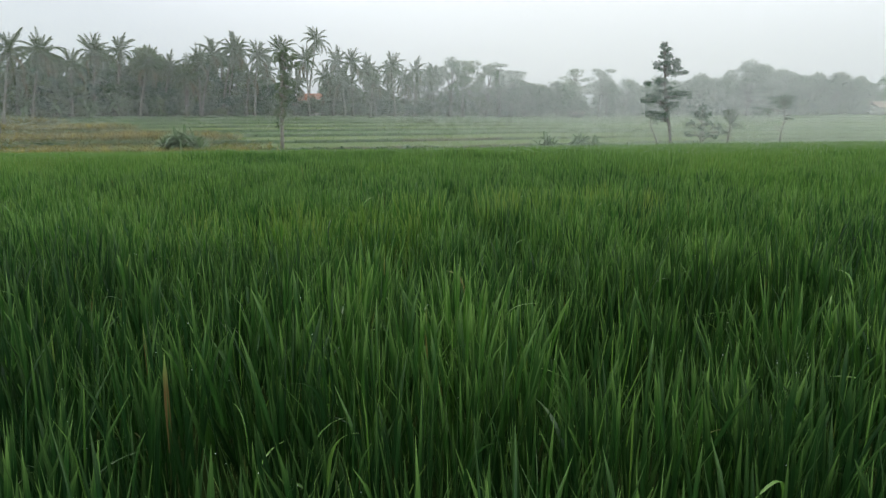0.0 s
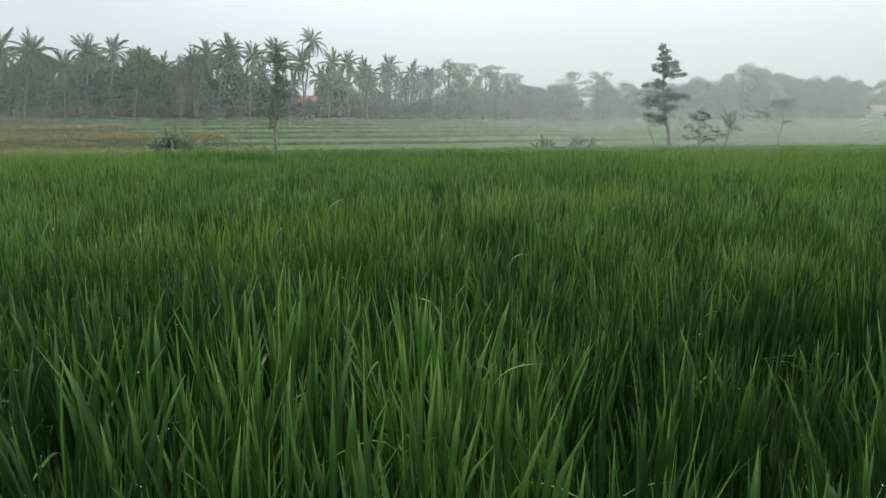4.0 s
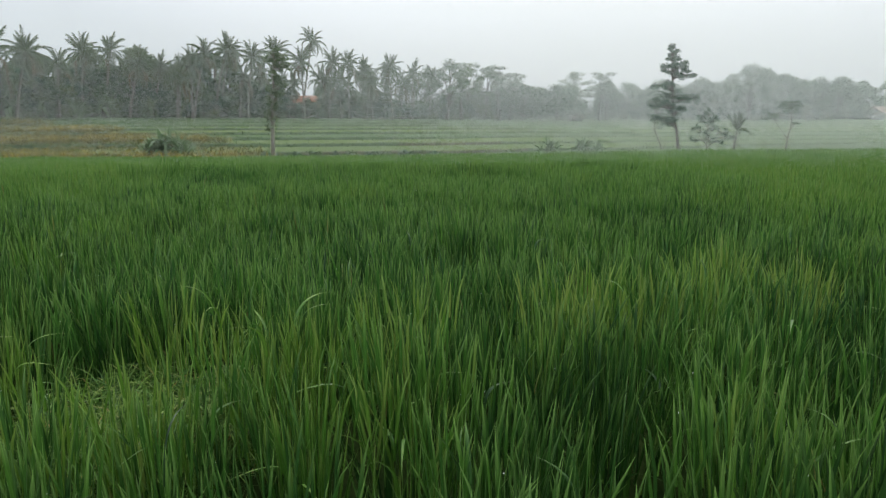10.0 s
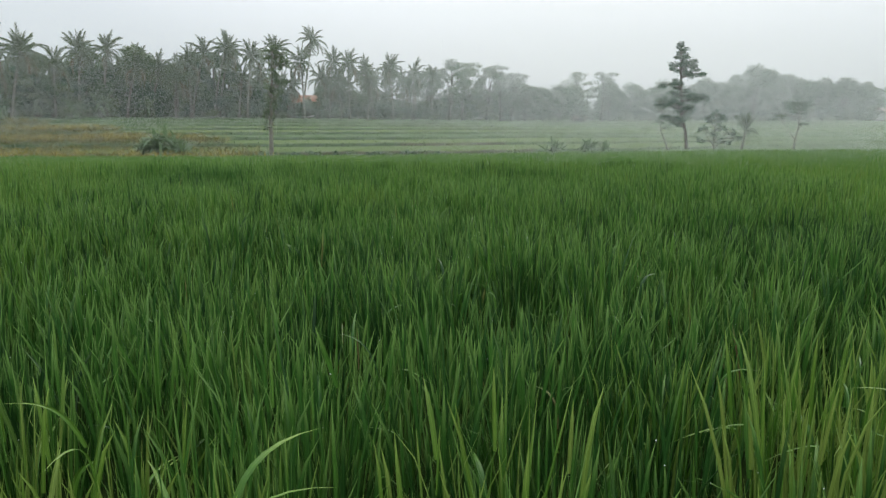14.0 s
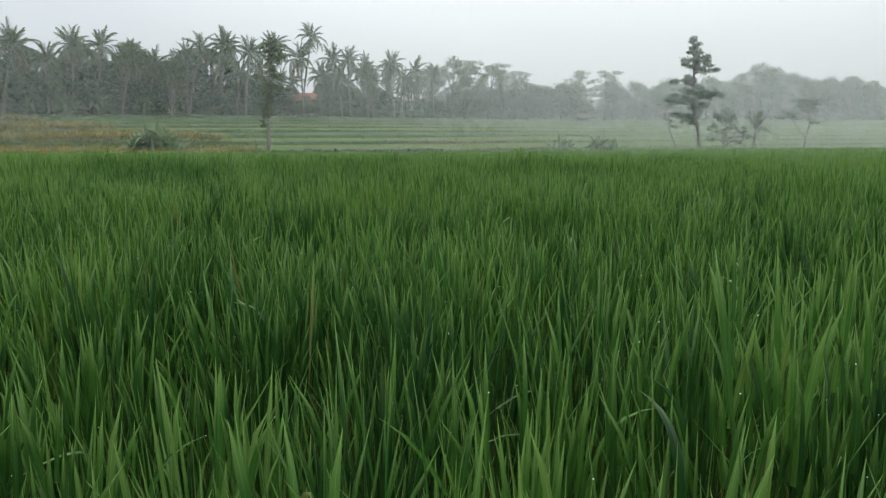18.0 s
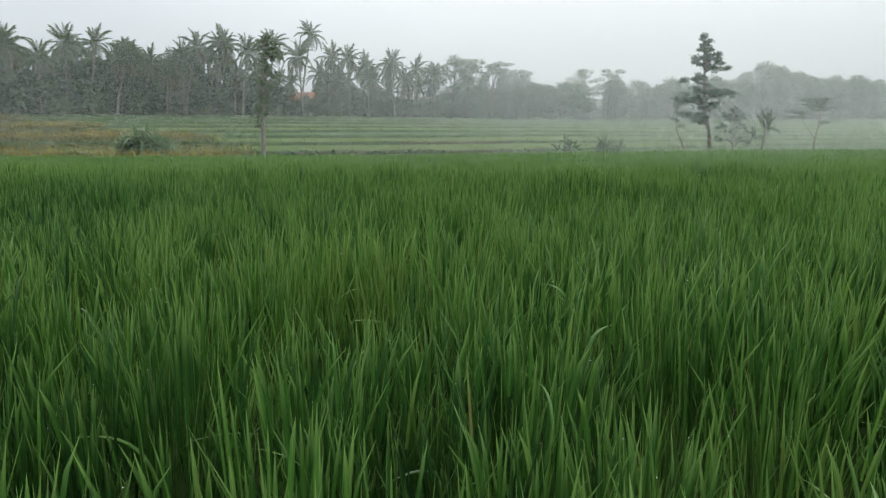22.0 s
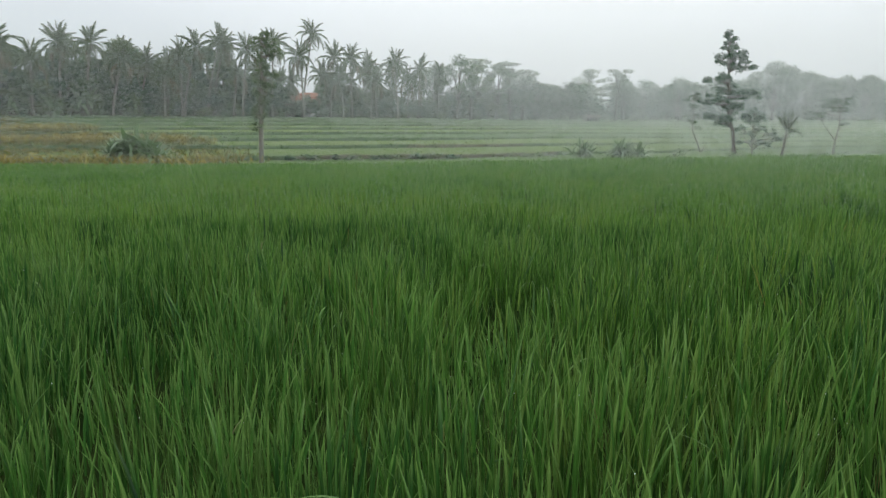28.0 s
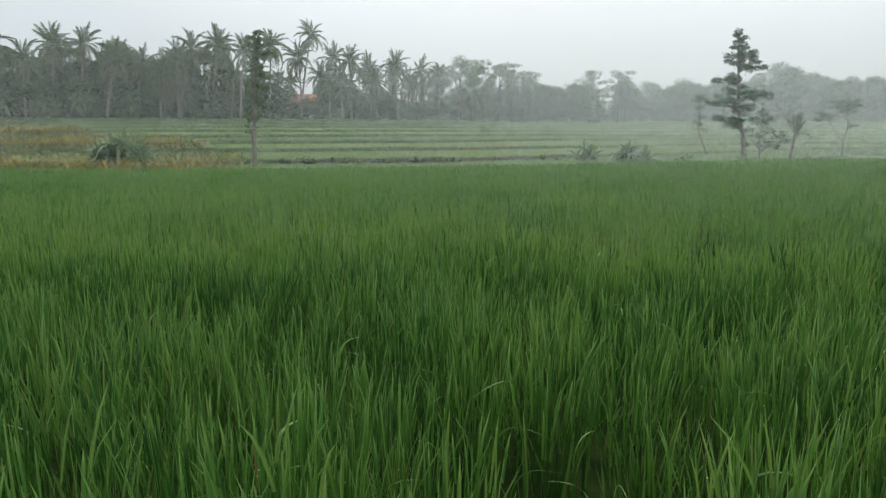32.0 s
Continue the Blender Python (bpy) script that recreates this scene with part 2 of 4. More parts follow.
M_LEAF_FRESH = leaf_material("fresh_green_leaf", (0.065, 0.115, 0.045), (0.155, 0.215, 0.088), 0.5)
M_BROAD = leaf_material("broad_waxy_leaf", (0.070, 0.135, 0.056), (0.19, 0.27, 0.135), 0.35, 0.38, 0.5)
M_TILE = rough_material("red_clay_roof", (0.32, 0.13, 0.075), (0.43, 0.20, 0.12), 3.0, roughness=0.8)
M_TILE_OLD = rough_material("faded_brown_roof", (0.24, 0.17, 0.13), (0.34, 0.25, 0.20), 3.0, roughness=0.85)
M_PLASTER = rough_material("pale_plaster", (0.55, 0.52, 0.48), (0.72, 0.70, 0.66), 2.0, roughness=0.9, relief=0.2)
M_DARK_OPENING = rough_material("dark_window_pane", (0.03, 0.035, 0.04), (0.05, 0.055, 0.06), 2.0, roughness=0.15, spec=0.5, relief=0.0)
M_WOOD = rough_material("painted_wood", (0.22, 0.15, 0.10), (0.32, 0.23, 0.15), 8.0, (1, 1, 0.2))


# ---- helpers for meshes ----
def mesh_object(name, data, mat, parent=None, label="", at=None):
    ob = new(name, data)
    if mat and not data.materials:
        data.materials.append(mat)
    if parent:
        ob.parent = parent
    if at is not None:
        ob.matrix_basis = at
    if label:
        ob["label"] = label
    return ob


def part(name, bm, mat, parent, label=""):
    data = bpy.data.meshes.new(name)
    bm.to_mesh(data)
    bm.free()
    for p in data.polygons:
        p.use_smooth = True
    return mesh_object(name, data, mat, parent, label)


def thing(name, at, label, category, group="", kind=""):
    ob = new(name)
    ob.matrix_basis = at
    return tagged(ob, label, category, group, kind)


def tri_mesh(name, verts, tris, uvs=None):
    """A mesh of triangles from number arrays."""
    data = bpy.data.meshes.new(name)
    data.vertices.add(len(verts))
    data.vertices.foreach_set("co", np.ascontiguousarray(verts, dtype=np.float32).ravel())
    data.loops.add(len(tris) * 3)
    data.loops.foreach_set("vertex_index", np.ascontiguousarray(tris, dtype=np.int32).ravel())
    data.polygons.add(len(tris))
    data.polygons.foreach_set("loop_start", np.arange(0, len(tris) * 3, 3, dtype=np.int32))
    data.polygons.foreach_set("use_smooth", np.ones(len(tris), dtype=bool))
    if uvs is not None:
        layer = data.uv_layers.new(name="UVMap")
        flat = np.asarray(tris).ravel()
        layer.data.foreach_set("uv", np.ascontiguousarray(uvs[flat, :2], dtype=np.float32).ravel())
        if uvs.shape[1] == 3:
            layer = data.uv_layers.new(name="Across")
            layer.data.foreach_set("uv", np.ascontiguousarray(np.stack([uvs[flat, 2], uvs[flat, 1]], 1), dtype=np.float32).ravel())
    data.update(calc_edges=True)
    return data


def blades(rng, foot, length, width, lean_dir, lean, droop, chance, segs, turn=None):
    """Tapering leaves as ribbons: arrays of feet, lengths, widths and leans. Returns vertices, triangles and the map."""
    n = len(foot)
    s = np.linspace(0, 1, segs + 1) ** 0.8
    profile = np.interp(s, [0, 0.25, 0.55, 0.8, 1.0], [0.8, 1.0, 1.0, 0.7, 0.0])
    face = rng.uniform(0, np.pi, n) if turn is None else turn
    across = np.stack([np.cos(face), np.sin(face), np.zeros(n)], 1)
    out = np.stack([np.cos(lean_dir), np.sin(lean_dir), np.zeros(n)], 1)
    cols, maps = [], []
    for k in range(segs + 1):
        side = (lean * s[k] + droop * s[k] ** 3 * 0.8) * length
        high = length * (s[k] * np.sqrt(np.clip(1 - 0.5 * lean ** 2, 0.2, 1)) - droop * s[k] ** 3 * 0.62)
        mid = foot + out * side[:, None]
        mid[:, 2] += high
        half = across * (width * profile[k] * 0.5)[:, None]
        if k < segs:
            cols += [mid - half, mid + half]
            maps += [np.stack([chance, np.full(n, s[k]), np.full(n, side_)], 1) for side_ in (0.0, 1.0)]
        else:
            cols.append(mid)
            maps.append(np.stack([chance, np.full(n, s[k]), np.full(n, 0.5)], 1))
    per = 2 * segs + 1
    verts = np.stack(cols, 1).reshape(-1, 3)
    uvs = np.stack(maps, 1).reshape(-1, 3)
    base = []
    for k in range(segs - 1):
        a = 2 * k
        base += [(a, a + 1, a + 3), (a, a + 3, a + 2)]
    a = 2 * (segs - 1)
    base.append((a, a + 1, a + 2))
    tris = (np.arange(n)[:, None, None] * per + np.array(base)[None]).reshape(-1, 3)
    return verts, tris, uvs


def joined(chunks):
    vs, ts, us, n = [], [], [], 0
    for v, t, u in chunks:
        vs.append(v), ts.append(t + n), us.append(u)
        n += len(v)
    return np.concatenate(vs), np.concatenate(ts), np.concatenate(us)


def tube(bm, points, radii, sides=8):
    """A bent tapering round stem through the points."""
    rings = []
    for i, p in enumerate(points):
        p = Vector(p)
        d = (Vector(points[min(i + 1, len(points) - 1)]) - Vector(points[max(i - 1, 0)])).normalized()
        a = d.orthogonal().normalized()
        b = d.cross(a)
        rings.append([bm.verts.new(p + radii[i] * (math.cos(2 * math.pi * k / sides) * a + math.sin(2 * math.pi * k / sides) * b)) for k in range(sides)])
    for r0, r1 in zip(rings, rings[1:]):
        best = min(range(sides), key=lambda o: (r1[o].co - r0[0].co).length)
        for k in range(sides):
            bm.faces.new((r0[k], r0[(k + 1) % sides], r1[(k + 1 + best) % sides], r1[(k + best) % sides]))
    bm.faces.new(rings[0][::-1])
    bm.faces.new(rings[-1])


def box(bm, lo, hi):
    (x0, y0, z0), (x1, y1, z1) = lo, hi
    v = [bm.verts.new(c) for c in ((x0, y0, z0), (x1, y0, z0), (x1, y1, z0), (x0, y1, z0), (x0, y0, z1), (x1, y0, z1), (x1, y1, z1), (x0, y1, z1))]
    for f in ((3, 2, 1, 0), (4, 5, 6, 7), (0, 1, 5, 4), (1, 2, 6, 5), (2, 3, 7, 6), (3, 0, 4, 7)):
        bm.faces.new([v[i] for i in f])


def leaf_cloud(rng, centres, sizes, count, leaf, flat=0.6, long=1.7, single=False):
    """Small pointed leaves scattered in clumps; more of them towards each clump's shell."""
    centres, sizes = np.array(centres, float), np.array(sizes, float)
    weight = (sizes[:, 0] * sizes[:, 1]) ** 0.9
    pick = rng.choice(len(centres), count, p=weight / weight.sum())
    d = rng.normal(size=(count, 3))
    d /= np.linalg.norm(d, axis=1)[:, None]
    r = rng.uniform(0.15, 1.0, count) ** 0.5 * (1 + (0.13 if single else 0.28) * rng.normal(size=count) * (rng.random(count) < 0.35))
    p = centres[pick] + d * r[:, None] * sizes[pick]
    a = rng.normal(size=(count, 3))
    a[:, 2] = a[:, 2] * (1 - flat) - 0.15
    a /= np.linalg.norm(a, axis=1)[:, None]
    b = np.cross(a, rng.normal(size=(count, 3)) * (1 - flat) + np.array([0, 0, 1.0]))
    b /= np.linalg.norm(b, axis=1)[:, None] + 1e-6
    size = leaf * rng.uniform(0.6, 1.35, count)[:, None]
    a, b = a * size * long * 0.5, b * size * 0.5
    if single:
        verts = np.stack([p - a, p + b * 1.1, p + a], 1).reshape(-1, 3)
        return verts, np.arange(count * 3).reshape(-1, 3)
    verts = np.stack([p - a, p + b * 0.9 - a * 0.1, p + a, p - b * 0.9 - a * 0.1], 1).reshape(-1, 3)
    tris = (np.arange(count)[:, None, None] * 4 + np.array([(0, 1, 2), (0, 2, 3)])[None]).reshape(-1, 3)
    return verts, tris


# ---- the lie of the land ----
def interp(x, table):
    xs, ys = zip(*table)
    return np.interp(x, xs, ys)


RICE_EDGE = ((-60, 35.0), (-17, 36.0), (0, 37.5), (17, 41.5), (40, 45.0), (90, 50.0))     # far rim of the rice field
VALLEY = ((-60, 36.5), (-17, 37.5), (0, 41.0), (11, 49.0), (17, 53.5), (22, 63.5), (28, 68.0), (39, 79.0), (60, 88.0), (120, 94.0))   # foot of the terraces
TREE_LINE = ((-70, 58.0), (-44, 66.5), (-41, 79.5), (-37, 83.5), (-34, 88.5), (-30, 92.0), (-25.8, 95.0), (-18, 102.0), (-5, 113.0), (12, 128.0), (30, 138.0), (62, 144.0), (120, 150.0))
STEPS = 9


def field_drop(x, y):
    """The rice stands a little lower towards the valley."""
    return -0.85 * interp(x, ((-10, 1.08), (15, 0.71))) * np.clip((np.asarray(y, float) - 11.0) / 26.0, 0, 1.15) ** 1.15


def foot_level(x):
    return interp(x, ((-20, -0.95), (10, -1.0), (30, -1.45), (120, -1.6)))


def head_level(x):
    return interp(x, ((-45, 2.35), (-25, 2.55), (0, 2.5), (120, 2.6)))


def wave(x, k):
    return 0.9 * np.sin(x * 0.11 + k * 1.9) + 0.5 * np.sin(x * 0.27 + k * 4.1)


def contour(x, k):
    """Where the front of the terrace step k runs."""
    s = (k / STEPS) ** 0.95
    return interp(x, VALLEY) * (1 - s) + interp(x, TREE_LINE) * s + wave(x, k) * min(1.0, k * 0.5) * (0.6 + 0.006 * (x + 60)) * (k < STEPS)


def step_level(x, k):
    return foot_level(x) + (head_level(x) - foot_level(x)) * (k / STEPS)


def land(x, y):
    """Ground height anywhere."""
    y0, y1 = interp(x, VALLEY), interp(x, TREE_LINE)
    near = np.maximum(field_drop(x, y), foot_level(x)) + 0 * np.asarray(x)
    rim = interp(x, RICE_EDGE)
    near = np.where(y > rim + 0.6, foot_level(x), near)
    s = np.clip((y - y0) / np.maximum(y1 - y0, 1), 0, 1)
    rise = np.clip((y - y1 - 3) / 14, 0, 1) * 1.5     # an unseen bank added behind the first trees to hide the bright gap below them
    slope = rise + foot_level(x) + (head_level(x) - foot_level(x)) * s - np.where(s >= 1, 0.02, 0.30)
    return np.where(y < y0, near, slope)


def bank_share(x):
    """How much of each step's rise the grassy bank takes."""
    return interp(x, ((-40, 0.50), (-5, 0.46), (12, 0.34), (30, 0.26)))


def paddy_level(x, y, k):
    """Height of the gently tilted field on step k."""
    f = np.clip((y - contour(x, k - 1)) / np.maximum(contour(x, k) - contour(x, k - 1), 0.5), 0, 1)
    return step_level(x, k - 1 + bank_share(x) + (0.97 - bank_share(x)) * f)


# The ground: one sheet to the horizon.
gx = np.concatenate([[-3000, -1200, -500, -250, -160], np.arange(-120, 141, 2.0), [170, 260, 500, 1200, 3000]])
gy = np.concatenate([[-3000, -1000, -300, -100, -40, -15], np.arange(-6, 34, 2.0), np.arange(34, 60, 0.75), np.arange(60, 170, 2.5), [180, 220, 300, 500, 1000, 3000]])
GX, GY = np.meshgrid(gx, gy)
GZ = land(GX, GY) + 0.03 * np.sin(GX * 1.3 + GY * 0.7) * np.sin(GY * 0.9 - GX * 0.4)
idx = np.arange(GX.size).reshape(GX.shape)
q = np.stack([idx[:-1, :-1], idx[:-1, 1:], idx[1:, 1:], idx[1:, :-1]], -1).reshape(-1, 4)
ground = mesh_object("ground", tri_mesh("ground", np.stack([GX, GY, GZ], -1).reshape(-1, 3), np.concatenate([q[:, :3], q[:, [0, 2, 3]]])), M_MEADOW)
tagged(ground, "wet grassy ground of a shallow farmed valley", "ground", kind="structure")

# The mud that the rice stands in.
mx, my = np.arange(-46, 47, 1.0), np.arange(-8, 45, 0.8)
MX, MY = np.meshgrid(mx, my)
MY = np.minimum(MY, interp(MX, RICE_EDGE) + 0.3)
MZ = np.maximum(field_drop(MX, MY), foot_level(MX)) + 0.05 + 0.012 * np.sin(MX * 5.1) * np.sin(MY * 4.3)
idx = np.arange(MX.size).reshape(MX.shape)
q = np.stack([idx[:-1, :-1], idx[:-1, 1:], idx[1:, 1:], idx[1:, :-1]], -1).reshape(-1, 4)
paddy_floor = mesh_object("paddy_mud", tri_mesh("paddy_mud", np.stack([MX, MY, MZ], -1).reshape(-1, 3), np.concatenate([q[:, :3], q[:, [0, 2, 3]]])), M_MUD)
tagged(paddy_floor, "dark wet mud under the dense rice", "mud", kind="structure")


# ---- the terraces across the valley ----
BARE = {1: (-9.5, 1.0), 2: (-9.0, 7.0), 3: (-3.0, 3.5)}


def terrace(k):
    """One stepped field: a level top, and a bank with a raised lip at its front."""
    xs = np.arange(-95, 125.1, 1.5)
    front, back = contour(xs, k - 1), contour(xs, k)
    if k == STEPS:
        back = back + 8
    z = step_level(xs, k - 1 + bank_share(xs))
    low = step_level(xs, k - 1.0) - 0.30
    lip = 0.04 + 0.07 * np.sin(xs * 0.9 + k * 2) * np.sin(xs * 0.31 + k) + 0.04 * np.sin(xs * 2.3 + k * 5)
    ob = thing("rice_terrace", pose(0, 0, 0), "pale green stepped paddy of young rice behind a grassy bank", "rice terrace", "terraces", "structure")
    rows = [(front - 0.02, low), (front + 0.20, low * 0.5 + z * 0.5), (front + 0.34, z + 0.03 + lip * 0.5), (front + 0.58, z + 0.04 + lip * 0.5), (front + 0.80, z - 0.01)]
    v = np.concatenate([np.stack([xs, y + 0.05 * np.sin(xs * 2.1 + i), zz], 1) for i, (y, zz) in enumerate(rows)])
    n = len(xs)
    ii = np.arange(n - 1)
    tris = np.concatenate([np.concatenate([np.stack([ii + r * n, ii + r * n + 1, ii + (r + 1) * n + 1], 1), np.stack([ii + r * n, ii + (r + 1) * n + 1, ii + (r + 1) * n], 1)]) for r in range(len(rows) - 1)])
    bank = mesh_object("bank", tri_mesh("bank", v, tris), M_BANK, ob, "dark grassy earth bank")
    bank.data.materials.append(M_BARE)
    lo, hi = BARE.get(k, (0, 0))     # stretches of bare brown earth
    bank.data.polygons.foreach_set("material_index", np.array([lo < x < hi for x in v[tris[:, 0], 0] + 0.8 * np.sin(tris[:, 0] * 1.7)], dtype=np.int32))
    m = 5
    v = np.concatenate([np.stack([xs, front + 0.7 + (back + 0.3 - front - 0.7) * j / m, z + (step_level(xs, k - 0.03) - z) * j / m], 1) for j in range(m + 1)])
    tris = np.concatenate([np.concatenate([np.stack([ii + r * n, ii + r * n + 1, ii + (r + 1) * n + 1], 1), np.stack([ii + r * n, ii + (r + 1) * n + 1, ii + (r + 1) * n], 1)]) for r in range(m)])
    mesh_object("paddy", tri_mesh("paddy", v, tris), M_PADDY, ob)


for k in range(1, STEPS + 1):
    terrace(k)

# Young rice in tufts on the terraces.
rng = np.random.default_rng(11)
tx, tk = rng.uniform(-62, 95, 9000), rng.integers(1, STEPS + 1, 9000)
fr, bk = np.zeros(len(tx)), np.zeros(len(tx))
tz = np.zeros(len(tx))
for k in range(1, STEPS + 1):
    m = tk == k
    fr[m], bk[m], tz[m] = contour(tx[m], k - 1) + 0.8, contour(tx[m], k), k
ty = fr + (bk - fr) * rng.random(len(tx))
for k in range(1, STEPS + 1):
    m = tk == k
    tz[m] = paddy_level(tx[m], ty[m], k)
n = len(tx)
young = blades(rng, np.stack([tx, ty, tz - 0.02], 1), rng.uniform(0.06, 0.13, n), rng.uniform(0.05, 0.10, n), rng.uniform(0, 6.28, n), rng.uniform(0, 0.5, n), rng.uniform(0, 0.3, n), rng.random(n), 2)
tagged(mesh_object("young_rice", tri_mesh("young_rice", *young), M_YOUNG), "short pale green young rice on the terraces", "young rice", kind="stuff")

# Rough grass on the banks.
n = 16000
gx_, gk = rng.uniform(-45, 60, n), rng.integers(1, STEPS + 1, n)
gy_, gz_ = np.zeros(n), np.zeros(n)
for k in range(1, STEPS + 1):
    m = gk == k
    up = rng.random(m.sum())
    gy_[m] = contour(gx_[m], k - 1) + 0.02 + 0.36 * up
    low, high = step_level(gx_[m], k - 1.0) - 0.1, step_level(gx_[m], k - 1 + bank_share(gx_[m]))
    gz_[m] = low + (high - low) * up
bank_grass = blades(rng, np.stack([gx_, gy_, gz_], 1), rng.uniform(0.10, 0.30, n), rng.uniform(0.03, 0.07, n), rng.uniform(0, 6.28, n), rng.uniform(0.1, 0.9, n), rng.uniform(0, 0.6, n), rng.random(n), 2)
tagged(mesh_object("bank_grass", tri_mesh("bank_grass", *bank_grass), M_ROUGH_GRASS), "rough dark grass hanging over the terrace banks", "grass", kind="stuff")

# Dried, golden crop on the lower terraces at the left side of the valley.
def dry_crop(k, x_end, seed, full=True):
    r = np.random.default_rng(seed)
    chunks = []
    rows = 3
    for j in range(rows):
        n = 3000 if full else 1900
        x = x_end - 45 * r.random(n)
        keep = x < x_end - 1.5 * j + r.normal(size=n) * 0.8
        x = x[keep]
        n = len(x)
        y = contour(x, k - 1) + 0.45 + j * (contour(x, k) - contour(x, k - 1) - 0.9) / rows + r.normal(size=n) * 0.13
        z = paddy_level(x, y, k) - (0.28 * r.random(n) if j == 0 else 0)
        tall = ((0.95 if full else 0.60) - 0.10 * j) + 0.12 * np.sin(x * 0.8 + k) * np.sin(x * 0.23 + j)
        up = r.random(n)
        # leaf colour rises with height, painting in lit tops and shade between rows
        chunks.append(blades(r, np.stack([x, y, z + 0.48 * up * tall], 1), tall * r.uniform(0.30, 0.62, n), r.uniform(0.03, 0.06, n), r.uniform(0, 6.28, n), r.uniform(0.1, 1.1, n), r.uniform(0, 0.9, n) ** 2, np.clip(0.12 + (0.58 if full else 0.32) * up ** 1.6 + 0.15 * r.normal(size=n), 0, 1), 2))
        m = n // (7 if full else 20)     # bent, bleached leaves along the tops
        pick = r.integers(0, n, m)
        chunks.append(blades(r, np.stack([x[pick], y[pick], z[pick] + tall[pick] * r.uniform(0.6, 0.85, m)], 1), r.uniform(0.12, 0.28, m), r.uniform(0.025, 0.05, m), r.uniform(0, 6.28, m), r.uniform(0.5, 1.2, m), r.uniform(0.4, 1.0, m), r.uniform(0.5, 0.95, m), 3))
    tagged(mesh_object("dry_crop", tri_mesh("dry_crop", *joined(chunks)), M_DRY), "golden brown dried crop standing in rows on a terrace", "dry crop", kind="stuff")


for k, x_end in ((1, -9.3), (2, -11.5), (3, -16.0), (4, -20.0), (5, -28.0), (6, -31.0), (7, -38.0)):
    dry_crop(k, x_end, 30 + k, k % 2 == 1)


# ---- palms ----
def frond_mesh(seed, length=3.6, hang=0.55):
    """One feathered palm leaf: a rib with leaflets down both sides, running along x and drooping."""
    r = np.random.default_rng(seed)
    m = 34
    verts, tris = [], []

    def rib(s):
        return Vector((length * (s - 0.13 * hang * s ** 3), 0.05 * math.sin(4 * s + seed), length * (0.20 * s - hang * 0.62 * s ** 2.2)))

    for i in range(9):
        s = i / 8
        p, w = rib(s), 0.045 * (1 - s) + 0.010
        verts += [p + Vector((0, -w, 0)), p + Vector((0, w, 0.0)), p + Vector((0, 0, -w))]
    for i in range(8):
        a = 3 * i
        for j in range(3):
            tris += [(a + j, a + (j + 1) % 3, a + 3 + (j + 1) % 3), (a + j, a + 3 + (j + 1) % 3, a + 3 + j)]
    for side in (-1, 1):
        for i in range(m):
            s = 0.12 + 0.88 * i / (m - 1)
            p = rib(s)
            size = length * 0.20 * math.sin(math.pi * (0.16 + 0.74 * s)) * r.uniform(0.75, 1.15)
            d = Vector((0.50 + 0.45 * s, side * (0.80 - 0.25 * s), 0.0 - 0.85 * r.random() - 0.3 * s)).normalized()
            w = 0.017
            n0 = len(verts)
            bend = Vector((0, 0, -0.30 * size * r.uniform(0.5, 1.3)))
            verts += [p + Vector((-w, 0, 0)), p + Vector((w, 0, 0)), p + d * size * 0.55 + Vector((w * 0.9, 0, 0.03)), p + d * size + bend]
            tris += [(n0, n0 + 1, n0 + 2), (n0, n0 + 2, n0 + 3)]
    return tri_mesh("frond", np.array([tuple(v) for v in verts]), np.array(tris))


FRONDS = [frond_mesh(s, 2.7, h) for s, h in ((1, 0.40), (2, 0.85), (3, 1.20), (4, 1.35), (5, 1.05))]
for f in FRONDS:
    f.materials.append(M_FROND)
FROND_DEAD = frond_mesh(9, 2.5, 1.3)
FROND_DEAD.materials.append(M_FROND_DEAD)

# foot x, foot y, how far the crown leans over, height of the crown's top
PALMS = ((-41.7, 65.0, 1.2, 10.1), (-42.4, 70.7, 1.7, 10.6), (-41.1, 76.1, 0.6, 9.6), (-40.8, 80.7, 0.8, 11.5), (-39.1, 83.0, 0.9, 11.9), (-36.8, 83.8, 1.3, 10.4),
         (-35.8, 88.1, 1.2, 10.4), (-32.1, 91.0, 0.2, 11.3), (-31.7, 90.4, 2.0, 12.2), (-30.2, 94.5, 2.0, 13.1), (-30.1, 96.7, 1.7, 13.2), (-25.8, 94.6, 0.8, 12.3))
PALMS_FAR = ((-23.3, 99.0, 0.4, 13.6), (-20.5, 104.8, 1.7, 15.7), (-19.2, 99.1, -0.2, 12.0), (-16.6, 104.5, 0.8, 12.4), (-14.0, 108.0, 0.0, 12.6), (-12.2, 111.5, 0.1, 11.9),
             (-7.5, 109.8, -0.5, 12.2), (-4.7, 114.3, 0.3, 11.7), (-6.3, 114.9, 0.0, 10.2), (-11.2, 106.8, 0.6, 9.6), (-18.1, 103.2, 0.7, 10.0), (-21.9, 101.8, 0.6, 9.1),
             (-1.7, 119.0, 0.1, 11.5), (-14.7, 104.2, -0.4, 9.6), (-27.3, 95.4, 0.8, 9.8), (-43.9, 70.8, 0.6, 8.6), (-32.0, 85.7, 0.5, 8.9))


def wood_point(q, back):
    """A place on the bearing x = q * y, so far behind the front of the wood."""
    y = 45.0
    while y < interp(q * y, TREE_LINE) + back:
        y += 0.25
    return q * y, y


